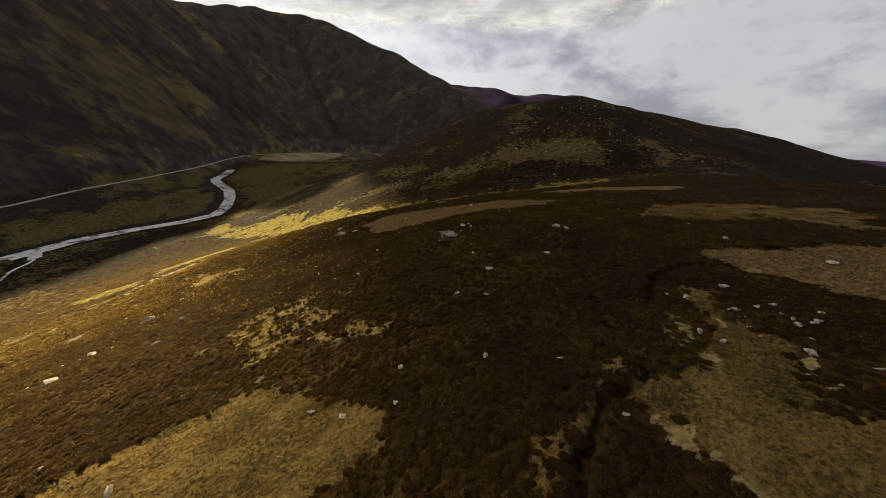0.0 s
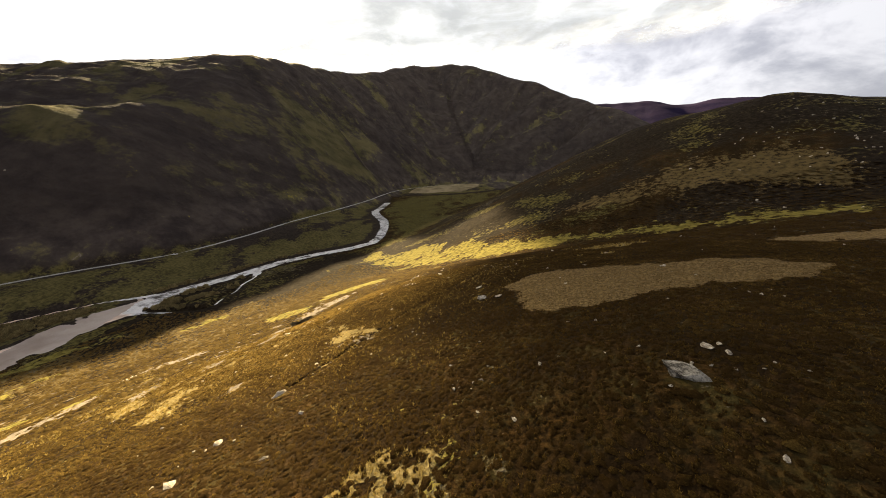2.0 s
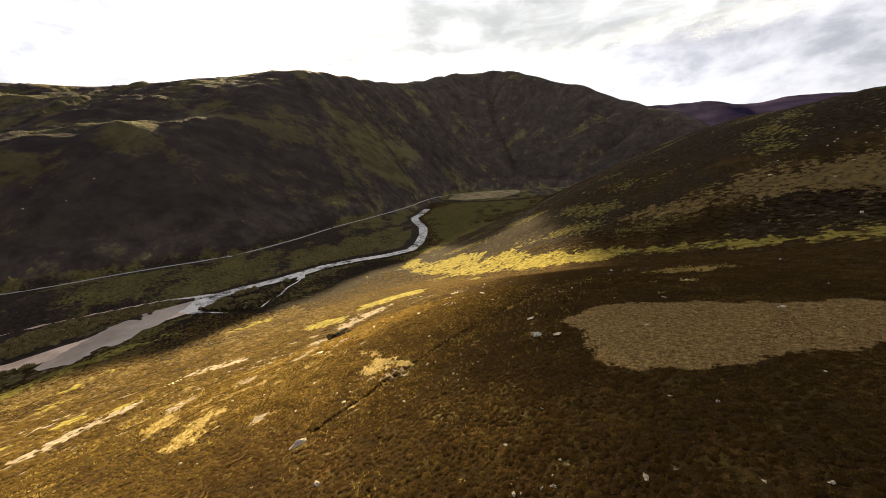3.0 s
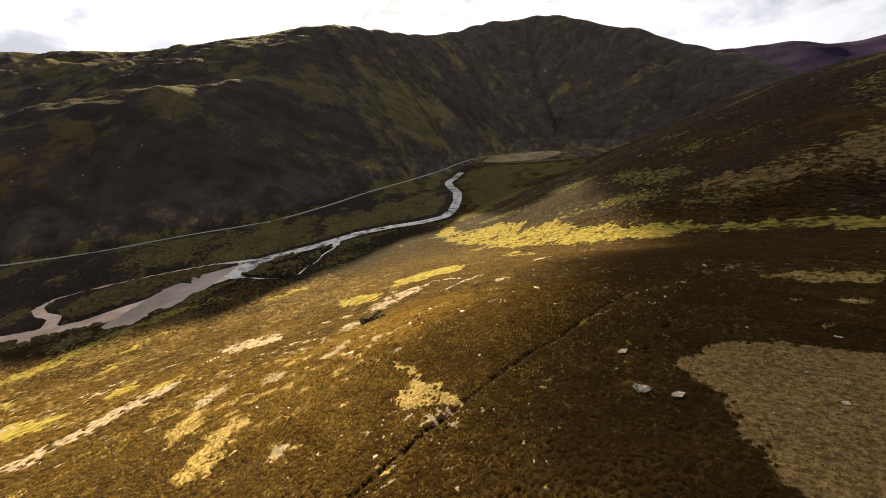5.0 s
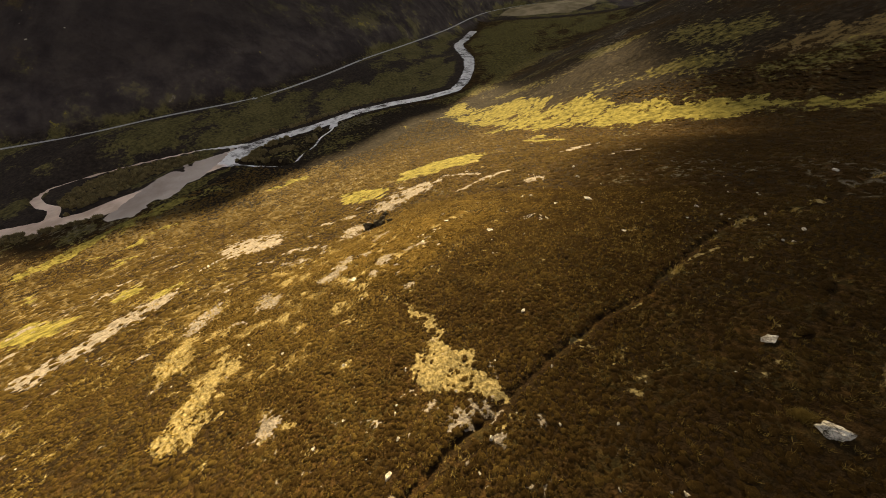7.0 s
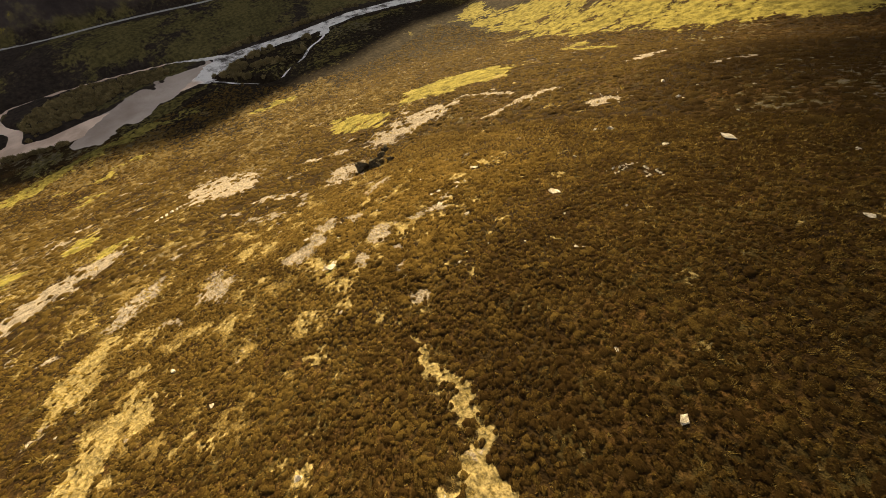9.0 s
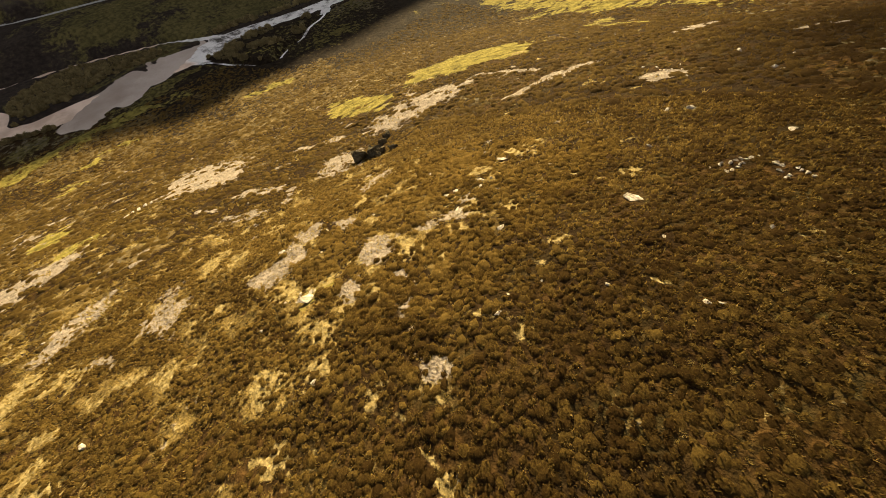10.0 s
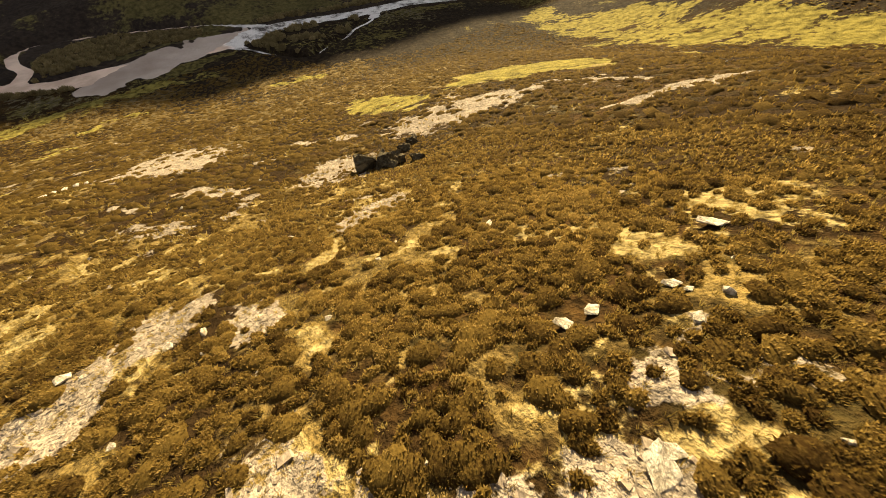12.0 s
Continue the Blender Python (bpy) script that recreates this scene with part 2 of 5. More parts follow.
def plain_material(name, dark, light, scale, rough=0.9, relief=0.3, metal=0.0, spread=(0.35, 0.65)):
    """A surface that varies between two colours at two scales."""
    m, n, bsdf, spot = material(name)
    where = n.add("ShaderNodeTexCoord").outputs["Object"]
    a, b = n.noise(where, scale, 5.0, 0.6), n.noise(where, scale * 6.3, 5.0, 0.65)
    both = n.math("ADD", n.math("MULTIPLY", a, 0.6), n.math("MULTIPLY", b, 0.4))
    n.link(n.mix(n.step(both, *spread), dark, light), bsdf.inputs["Base Color"])
    bsdf.inputs["Roughness"].default_value, bsdf.inputs["Metallic"].default_value = rough, metal
    bsdf.inputs["Specular IOR Level"].default_value = 0.3 if rough < 0.5 else 0.08
    if relief:
        bump(n, bsdf, both, relief, 0.5 / scale)
    return m


def leaf_material(name, dark, light, rusty, through):
    """Leaves and stems: tone 0 to 1 from the mesh, with some light coming through."""
    m, n, bsdf, spot = material(name)
    tone = attribute(n, "tone")
    fine = n.noise(spot, 3.0, 3.0, 0.6)
    twigs = n.noise(spot, 16.0, 4.0, 0.7)
    tone = n.math("ADD", tone, n.math("MULTIPLY", n.math("SUBTRACT", twigs, 0.5), 1.4))
    bump(n, bsdf, twigs, 0.9, 0.08)
    colour = n.mix(n.step(tone, 0.0, 0.75), dark, light)
    colour = n.mix(n.step(n.math("ADD", tone, n.math("MULTIPLY", n.math("SUBTRACT", fine, 0.5), 0.7)), 0.65, 1.05), colour, rusty)
    n.link(colour, bsdf.inputs["Base Color"])
    bsdf.inputs["Roughness"].default_value, bsdf.inputs["Specular IOR Level"].default_value = 0.9, 0.03
    glow, both = n.add("ShaderNodeBsdfTranslucent"), n.add("ShaderNodeMixShader", Fac=through)
    n.link(colour, glow.inputs[0])
    n.link(bsdf.outputs[0], both.inputs[1])
    n.link(glow.outputs[0], both.inputs[2])
    n.link(both.outputs[0], [k for k in m.node_tree.nodes if k.type == "OUTPUT_MATERIAL"][0].inputs[0])
    return m


WATER = water_material()
ASPHALT = plain_material("worn_asphalt", (0.26, 0.25, 0.235), (0.40, 0.385, 0.36), 0.35, 0.9, 0.2)
PALE_ROCK = plain_material("pale_rock", (0.24, 0.195, 0.135), (0.70, 0.625, 0.50), 2.6, 0.85, 0.9, spread=(0.38, 0.60))
CREAM_ROCK = plain_material("cracked_pale_rock", (0.07, 0.052, 0.03), (0.74, 0.66, 0.52), 3.2, 0.85, 1.0, spread=(0.40, 0.53))
PEBBLE = plain_material("stony_debris", (0.12, 0.094, 0.068), (0.38, 0.305, 0.225), 1.3, 0.9, 0.3)
GREY_ROCK = plain_material("weathered_slab", (0.05, 0.044, 0.034), (0.42, 0.385, 0.32), 3.0, 0.9, 1.0, spread=(0.40, 0.62))
DARK_ROCK = plain_material("mossy_crag_rock", (0.018, 0.014, 0.008), (0.14, 0.112, 0.062), 1.6, 0.9, 0.8)
HEATHER = leaf_material("heather_leaves", (0.048, 0.027, 0.008), (0.198, 0.128, 0.031), (0.34, 0.228, 0.072), 0.52)
TUSSOCK = leaf_material("straw_grass", (0.17, 0.115, 0.030), (0.35, 0.255, 0.072), (0.46, 0.345, 0.13), 0.4)
SCRUB = leaf_material("bare_scrub", (0.10, 0.078, 0.036), (0.25, 0.195, 0.088), (0.34, 0.265, 0.12), 0.3)
STUBBLE = leaf_material("burnt_stubble", (0.075, 0.048, 0.017), (0.23, 0.158, 0.062), (0.34, 0.245, 0.11), 0.3)
OLIVE_GRASS = leaf_material("short_moor_grass", (0.050, 0.035, 0.010), (0.18, 0.130, 0.039), (0.31, 0.228, 0.074), 0.35)
# ---- terrain ----
def lattice(ix, iy, seed):
    h = (ix.astype(np.int64) * 374761393 + iy.astype(np.int64) * 668265263 + seed * 974634541) & 0x7FFFFFFF
    h = ((h ^ (h >> 13)) * 1274126177) & 0x7FFFFFFF
    return ((h ^ (h >> 16)) & 0xFFFF) / 32767.5 - 1.0


def vnoise(x, y, seed=0):
    """Smooth value noise from -1 to 1, one cell a unit."""
    x, y = np.asarray(x, float), np.asarray(y, float)
    ix, iy = np.floor(x), np.floor(y)
    u, v = x - ix, y - iy
    u, v = u * u * u * (u * (6 * u - 15) + 10), v * v * v * (v * (6 * v - 15) + 10)
    a, b = lattice(ix, iy, seed), lattice(ix + 1, iy, seed)
    c, d = lattice(ix, iy + 1, seed), lattice(ix + 1, iy + 1, seed)
    return (a * (1 - u) + b * u) * (1 - v) + (c * (1 - u) + d * u) * v


def fbm(x, y, octaves=4, seed=0):
    total, amp, c, s = 0.0, 0.5, 0.8, 0.6
    for k in range(octaves):
        total = total + amp * vnoise(x, y, seed + k)
        x, y, amp = 2.03 * (c * x - s * y) + 7.1, 2.03 * (s * x + c * y) + 3.7, amp * 0.5
    return total


def smoothstep(a, b, x):
    t = np.clip((np.asarray(x, float) - a) / (b - a), 0, 1)
    return t * t * (3 - 2 * t)


def line_dist(x, y, pts):
    """Distance from a polyline, the arc length of its nearest point, and the side (left is positive)."""
    x, y = np.asarray(x, float), np.asarray(y, float)
    best, along, side, run = np.full(x.shape, 1e9), np.zeros(x.shape), np.zeros(x.shape), 0.0
    for (ax, ay), (bx, by) in zip(pts[:-1], pts[1:]):
        dx, dy = bx - ax, by - ay
        n = math.hypot(dx, dy)
        t = np.clip(((x - ax) * dx + (y - ay) * dy) / n**2, 0, 1)
        d = np.hypot(x - ax - t * dx, y - ay - t * dy)
        near = d < best
        best, along = np.where(near, d, best), np.where(near, run + t * n, along)
        side = np.where(near, np.sign(dx * (y - ay) - dy * (x - ax)), side)
        run += n
    return best, along, side


def inside(x, y, polygon, soft):
    """1 inside a polygon, 0 outside, 0.5 on its edge, blended over the soft width on either side."""
    x, y = np.asarray(x, float), np.asarray(y, float)
    out = np.zeros(x.shape)
    px, py = [p[0] for p in polygon], [p[1] for p in polygon]
    near = (x > min(px) - soft) & (x < max(px) + soft) & (y > min(py) - soft) & (y < max(py) + soft)
    a, b = x[near], y[near]
    if not a.size:
        return out
    d, _, _ = line_dist(a, b, polygon + polygon[:1])
    odd = np.zeros(a.shape, bool)
    for (ax, ay), (bx, by) in zip(polygon, polygon[1:] + polygon[:1]):
        if ay != by:
            odd ^= ((ay > b) != (by > b)) & (a < (bx - ax) * (b - ay) / (by - ay) + ax)
    out[near] = np.clip(0.5 + np.where(odd, 0.5, -0.5) * d / soft, 0, 1)
    return out


def band(x, y, pts, half, soft):
    """The same for a band along a line."""
    x, y = np.asarray(x, float), np.asarray(y, float)
    out, reach = np.zeros(x.shape), half + soft
    px, py = [p[0] for p in pts], [p[1] for p in pts]
    near = (x > min(px) - reach) & (x < max(px) + reach) & (y > min(py) - reach) & (y < max(py) + reach)
    if near.any():
        d, _, _ = line_dist(x[near], y[near], pts)
        out[near] = np.clip(0.5 + 0.5 * (half - d) / soft, 0, 1)
    return out


def smax(a, b, k):
    """The larger of two heights, blended over about k metres."""
    d = np.clip(np.abs(a - b) / k, 0, 1)
    return np.maximum(a, b) + k * 0.25 * (1 - d) ** 2


def ridge(x, y, crest, slope, rounding):
    """A ridge under a crest line of (x, y, z), falling off on both sides."""
    best = None
    for (ax, ay, az), (bx, by, bz), s, r in zip(crest[:-1], crest[1:], slope, rounding):
        dx, dy = bx - ax, by - ay
        t = np.clip(((x - ax) * dx + (y - ay) * dy) / (dx * dx + dy * dy), 0, 1)
        d = np.hypot(x - ax - t * dx, y - ay - t * dy)
        z = az + t * (bz - az) - s * (np.sqrt(d * d + r * r) - r)
        best = z if best is None else smax(best, z, 22.0)
    return best


RIVER = [(-640, -190), (-500, -120), (-390, -60), (-300, -15), (-272, 25), (-268, 60), (-272, 100), (-277, 135),
         (-266, 172), (-262, 208), (-248, 238), (-230, 262), (-219, 286), (-226, 310), (-250, 352), (-281, 396),
         (-332, 446), (-356, 474), (-368, 505), (-401, 573), (-454, 672), (-455, 720), (-408, 732), (-339, 752), (-298, 795), (-240, 890), (-190, 1010)]
ROAD = [(-760, -330), (-620, -160), (-470, -40), (-404, 48), (-388, 106), (-350, 172), (-360, 250), (-378, 350), (-388, 410),
        (-416, 532), (-455, 630), (-487, 735), (-486, 815), (-450, 925), (-372, 1022), (-228, 1070), (-120, 1100)]
FAR_CREST = [(-1900, -100, 377), (-1500, 130, 341), (-1286, 244, 320), (-1133, 427, 331), (-1043, 514, 341), (-960, 560, 344), (-905, 610, 362),
             (-880, 674, 375), (-880, 750, 387), (-908, 854, 403), (-918, 960, 414), (-918, 1053, 425), (-889, 1231, 458), (-860, 1360, 498),
             (-839, 1477, 532), (-770, 1545, 532), (-692, 1574, 537), (-605, 1590, 523), (-517, 1588, 488), (-316, 1588, 419), (-220, 1560, 362),
             (-128, 1515, 318), (-5, 1419, 260), (30, 1390, 228), (65, 1367, 185), (130, 1310, 100), (250, 1240, 45)]
FAR_SLOPE = [0.395] * 5 + [0.45, 0.6, 0.9, 1.08, 1.08, 1.10, 1.10, 1.02, 1.0, 0.96, 0.9, 0.86, 0.86, 0.88, 0.88, 0.88, 0.85, 0.8, 0.7, 0.6, 0.45]
RIGHT_CREST = [(-200, 910, 12), (-151, 836, 31), (-101, 772, 51), (-41, 698, 60), (1, 639, 76), (30, 565, 103), (67, 379, 108), (102, 330, 111),
               (154, 353, 103), (199, 353, 94), (249, 380, 93), (290, 388, 89), (333, 380, 79), (357, 357, 63), (440, 340, 52), (700, 200, 36)]
RIGHT_SLOPE = [0.44, 0.44, 0.45, 0.46, 0.47, 0.48, 0.48, 0.48, 0.46, 0.44, 0.42, 0.4, 0.4, 0.4, 0.3]
DISTANT_CREST = [(-1400, 2500, 560), (-150, 3014, 518), (230, 3008, 482), (484, 2980, 437), (643, 2945, 446), (770, 2915, 437),
                 (865, 2890, 410), (1180, 2780, 350), (1750, 2400, 80), (2600, 1600, -40)]
DISTANT_SLOPE = [0.4] * 9


CHANNELS = [[(-276, 6), (-287, 15), (-300, 18), (-314, 13), (-328, 12), (-338, 20), (-336, 38), (-326, 66), (-308, 100), (-286, 122)],
            [(-264, 100), (-252, 106), (-242, 109.2), (-231.7, 114.9), (-222, 118.5), (-221.5, 125), (-229, 134), (-232.5, 148), (-243.5, 158), (-247, 173), (-258, 182)]]
SAND = [(-253, 33), (-268, 40), (-277, 52), (-283, 72), (-286, 98), (-285, 116), (-272, 104), (-264, 92), (-254, 70), (-248, 44)]
LOOP = [(-296, -8), (-330, 8), (-352, 24), (-348, 56), (-326, 88), (-300, 112), (-276, 110), (-268, 60), (-272, 20)]


def river_level(y):
    return np.interp(y, [-600, -100, 0, 250, 312, 540, 886, 2000, 3500], [-22, -13.5, -11, -2.6, 1, 5.3, 11, 26, 60])


def valley_floor(x, y):
    z = river_level(y)
    d, _, side = line_dist(x, y, RIVER)
    west = side > 0
    z = z + np.where(west, 11.5 * smoothstep(8, 105, d), 4.0 * smoothstep(10, 90, d))
    narrow = 1 - 0.50 * smoothstep(262, 300, y) + 0.08 * smoothstep(340, 400, y) - 0.42 * smoothstep(48, 16, y) - 0.36 * smoothstep(112, 140, y) * smoothstep(300, 262, y)
    z = z - 2.4 * (1 - smoothstep(4.6, 12.2, d / narrow))
    # a low island inside the river's old loop
    low = np.minimum(z, river_level(y) + 0.9)
    z = z + (low - z) * inside(x, y, LOOP, 10.0)
    for channel, wide in zip(CHANNELS, (5.0, 4.4)):
        d, _, _ = line_dist(x, y, channel)
        z = z + (np.minimum(z, river_level(y) - 1.3) - z) * (1 - smoothstep(0.3 * wide, wide, d))
    return np.where(z < river_level(y) - 0.6, z + (river_level(y) - 0.5 - z) * inside(x, y, SAND, 3.0), z)


# the near spur: the lowest of five tilted planes, blended, with low swells
NEAR = [(66.04, 0.0527, -0.0571), (80.08, 0.3548, -0.0192), (82.19, 0.2277, -0.2567), (65.70, 0.3617, -0.0356), (89.55, -0.2047, 0.0116)]
NEAR_K = 2.5
SWELLS = [(-44, 64, 14, 1.17), (-112, 52, 28, -2.86), (-76, 74, 12, -1.78), (3, 34, 12, 1.87), (-52, 40, 14, -0.8), (-23, 70, 12, 0.59),
          (-34, 30, 14, -0.31), (-62, 56, 12, 0.94), (-50, 92, 18, 0.34), (-90, 124, 22, -0.41), (-5, 20, 12, -2.22),
          (1.5, 34.5, 5, 0.85), (-42, 60.5, 4.5, 0.75), (-51, 54, 5, 0.45), (-105, 45, 15, 2.4)]


def near_hill(x, y):
    planes = [a + b * x + c * y for a, b, c in NEAR]
    low = np.min(planes, axis=0)
    z = low - NEAR_K * np.log(np.sum([np.exp(-(p - low) / NEAR_K) for p in planes], axis=0))
    for a, b, s, amp in SWELLS:
        z = z + amp * np.exp(-((x - a) ** 2 + (y - b) ** 2) / (2 * s * s))
    return z


def height_base(x, y):
    floor = valley_floor(x, y)
    near = near_hill(x, y)
    right = ridge(x, y, RIGHT_CREST, RIGHT_SLOPE, [25.0] * 15)
    right = right + 5.0 * fbm(x / 90, y / 90, 4, 11) * smoothstep(90, 200, np.hypot(x, y))
    far = ridge(x, y, FAR_CREST, FAR_SLOPE, [60.0] * 26)
    d, run, _ = line_dist(x, y, [(a, b) for a, b, _ in FAR_CREST])
    # swells of the open top
    far = far + 15.0 * fbm((x + 0.5 * y) / 190, (y - 0.5 * x) / 80, 4, 61) * smoothstep(40, 150, d) * smoothstep(560, 330, y)
    # the steep face rises from behind the road
    d_road, _, side = line_dist(x, y, ROAD)
    steep = np.interp(y, [300, 650], [0.80, 1.02])
    # a flatter bench behind the shoulder
    far = far - 15.0 * np.exp(-((d_road - 275) / 75) ** 2) * smoothstep(520, 330, y)
    foot = river_level(y) + np.where(side > 0, 10.0 + steep * d_road, 10.0 - 1.2 * d_road)
    far = np.where(y < 1100, -smax(-far, -foot, 26.0), far)
    # ribs and gullies run straight down the face
    craggy = (0.22 + 0.78 * smoothstep(480, 800, y)) * smoothstep(25, 110, d_road)
    lean = run + 0.08 * d + 16 * fbm(x / 90, y / 90, 3, 35)
    gully = np.abs(fbm(lean / 60, d / 420, 3, 31))
    ribs = fbm(lean / 19, d / 210, 3, 33)
    face = smoothstep(10, 120, d) * np.where(side > 0, 1.0, 0.0)
    far = far + craggy * (14.0 - 62.0 * gully + 9.0 * ribs) * face * (1 - 0.6 * smoothstep(300, 460, d)) + 5.0 * fbm(x / 45, y / 45, 4, 37) * smoothstep(30, 120, d) * smoothstep(20, 80, d_road)
    distant = ridge(x, y, DISTANT_CREST, DISTANT_SLOPE, [60.0] * 9) + 40 * fbm(x / 400, y / 400, 4, 51)
    z = smax(floor, near, 10.0)
    z = smax(z, right, 16.0)
    z = smax(z, smax(far, distant, 10.0), 12.0)
    # the road runs on a levelled shelf
    d, _, _ = line_dist(x, y, ROAD)
    shelf = 1 - smoothstep(4, 18, d)
    return z * (1 - shelf) + (river_level(y) + 10.0) * shelf
# ---- end terrain ----

# ---- what grows where ----
STRAW_AREAS = [
    [(-15.6, 25.2), (-15.3, 27.3), (-13.2, 29.5), (-11.2, 30.2), (-9.6, 26.6), (-7.6, 26.1), (-7.3, 24.4), (-5.6, 23.5), (-2.6, 22.9), (-2.8, 21.9), (-3.9, 21.0), (-5.5, 21.8), (-5.8, 20.0), (-7.8, 21.9), (-9.4, 22.2),
     (-9.7, 20.2), (-10.5, 20.5), (-10.9, 22.6), (-13.4, 23.8)],
    [(-38.9, 46.7), (-39.0, 48.2), (-37.6, 50.0), (-35.4, 49.6), (-33.0, 49.4), (-31.6, 48.7), (-30.5, 47.6), (-30.9, 46.9), (-32.2, 46.9), (-33.7, 46.2), (-35.1, 45.8), (-36.8, 45.7)],
    [(-6.7, 85.6), (-2.0, 87.5), (3.2, 88.1), (1.6, 82.3), (-3.2, 81.0), (-5.0, 83.4)],
    [(-68.2, 30.4), (-70, 32.4), (-71.4, 33.7), (-71.8, 35.3), (-69.5, 35.8), (-67.8, 34.8), (-65.3, 34.9), (-63.6, 33.6), (-62.6, 31.4)],
    [(-58.9, 36.0), (-60.9, 37.0), (-62.0, 38.0), (-59.5, 38.0), (-58.2, 37.2)],
    [(-51.2, 29.0), (-56.5, 32.4), (-60.2, 36.6), (-58.4, 37.2), (-54.2, 34.2), (-49.8, 31.6)],
]
STRAW_BANDS = [([(-45.3, 52.1), (-44, 51.8), (-42.6, 51.3), (-41.7, 51.1)], 0.40), ([(-41.7, 51.2), (-39.6, 50.8), (-37.6, 50.2)], 0.18), ([(-7.1, 84.1), (3.2, 85.3)], 1.0), ([(-1.8, 73.2), (-0.4, 73.8)], 0.6), ([(-2.8, 23.1), (-2.9, 24.7), (-2.5, 25.2)], 0.2), ([(-44.5, 36.6), (-43.2, 38.8)], 0.6)]
GREEN_MEADOW = [(-188, 250), (-152, 244), (-126, 240), (-84, 215), (-57, 201), (-20, 189), (9, 181), (30, 180), (57, 179), (74, 176), (72, 166), (40, 167), (9, 172),
                (-20, 179), (-43, 179), (-73, 179), (-110, 192), (-153, 208), (-180, 222)]
MEADOW_AREAS = [
    [(-117, 87.9), (-120, 93.5), (-110, 96.4), (-96, 96.6), (-89.5, 89), (-94.5, 84.2), (-106, 83.6)], [(-97.5, 99.5), (-105, 110), (-100, 119), (-88, 127), (-80, 124), (-76, 113), (-83, 108.5), (-88, 103)],
    [(-105.3, 30.7), (-107.8, 34.9), (-108.6, 40.2), (-103.0, 38.3), (-99.9, 32.4)], [(-123.1, 26.3), (-135, 26.8), (-134.6, 31.3), (-123.5, 30.9)], [(-144.8, 3.8), (-146.6, 9.8), (-128.5, 19.7), (-121.0, 16.5), (-124.7, 7.4)],
    [(-88, 160), (-83.0, 171), (-69, 160), (-66, 147), (-77, 152)],
]
MOSS = [(-56.4, 54.3), (-55.4, 55.4), (-54.7, 55.1), (-55.1, 53.4), (-54.4, 52.3), (-55, 51.9), (-56, 52.9)]
MEADOW_BANDS = [([(-225, -2), (-229, 10), (-232, 24), (-236, 40), (-236, 56), (-228, 84)], 4.5), ([(-186, 25), (-186, 38)], 3.0), ([(-198, 0), (-186, 4)], 2.5),
                ([(-196, 92), (-182, 112)], 2.5), ([(-214, 14), (-205, 34), (-207, 50)], 2.4)]
GRAVEL_AREAS = [
    [(-89, 81), (-88, 88), (-84.5, 97), (-78, 98), (-76, 95.5), (-79.4, 89), (-81.1, 83.7), (-82, 79)], [(-82, 66.8), (-84, 71.6), (-81.4, 75), (-76.6, 72), (-77.2, 68), (-77.3, 65.4)],
    [(-98.0, 12.3), (-101.6, 14.9), (-98.2, 21.2), (-104.5, 26.7), (-105.3, 30.7), (-101.3, 36.6), (-96.9, 36.0), (-95.0, 30.2), (-94.1, 26.0), (-93.3, 20.9), (-91.3, 17.1), (-93.1, 13.2)],
    [(-122, 50.5), (-130, 56), (-124, 62), (-112.4, 66.2), (-98, 60.2), (-100.6, 54), (-106, 49.4)],
]
GRAVEL_SPOTS = [
    [(-75.0, 35.5), (-78.4, 37.7), (-79.9, 41.0), (-76.4, 40.7), (-73.3, 37.6), (-73.2, 35.7)], [(-68.5, 43.9), (-71, 47.5), (-65.6, 47.8), (-63, 45.4), (-66, 43.8)],
    [(-45.6, 35.7), (-46.5, 37.5), (-45.3, 38.6), (-43.0, 37.7), (-41.6, 36.6), (-43.0, 35.8)], [(-53.4, 79.3), (-52.3, 79.9), (-52.3, 78.6), (-53.1, 78.2)],
]
# bare stony ground round the last stretch of the flight
NEAR_GRAVEL = [
    [(-57.1, 58.6), (-56.6, 59.3), (-55.3, 60.0), (-54.6, 59.6), (-53.1, 58.8), (-53.2, 57.6), (-54.2, 57.0), (-55.6, 57.8)],
    [(-54.5, 60.3), (-53.6, 61.3), (-53.0, 62.1), (-52.7, 61.8), (-54.2, 60.0)], [(-56.0, 60.7), (-55.4, 61.4), (-54.9, 61.1), (-55.2, 60.6)],
    [(-64.5, 56.2), (-65.3, 58.0), (-63.1, 59.0), (-61.7, 58.0), (-62.2, 56.4)], [(-62.6, 60.0), (-61.6, 61.3), (-59.9, 60.8), (-60.2, 59.6), (-61.3, 59.4)],
    [(-61.5, 51.6), (-62.3, 54.5), (-63.4, 56.2), (-61.0, 56.2), (-59.5, 55.5), (-58.9, 53.6), (-59.8, 52.4)],
    [(-52.6, 66.0), (-52.0, 67.0), (-52.0, 65.8), (-52.3, 65.3)], [(-52.3, 63.1), (-52.0, 63.8), (-51.4, 63.9), (-51.3, 63.3), (-52.0, 62.8)],
    [(-66.8, 66.7), (-69.2, 69.7), (-67.1, 69.7), (-65.4, 67.4), (-63.8, 64.3), (-65.8, 64.6)], [(-53.8, 54.8), (-53.9, 55.6), (-52.6, 55.2), (-52.6, 54.6)],
]
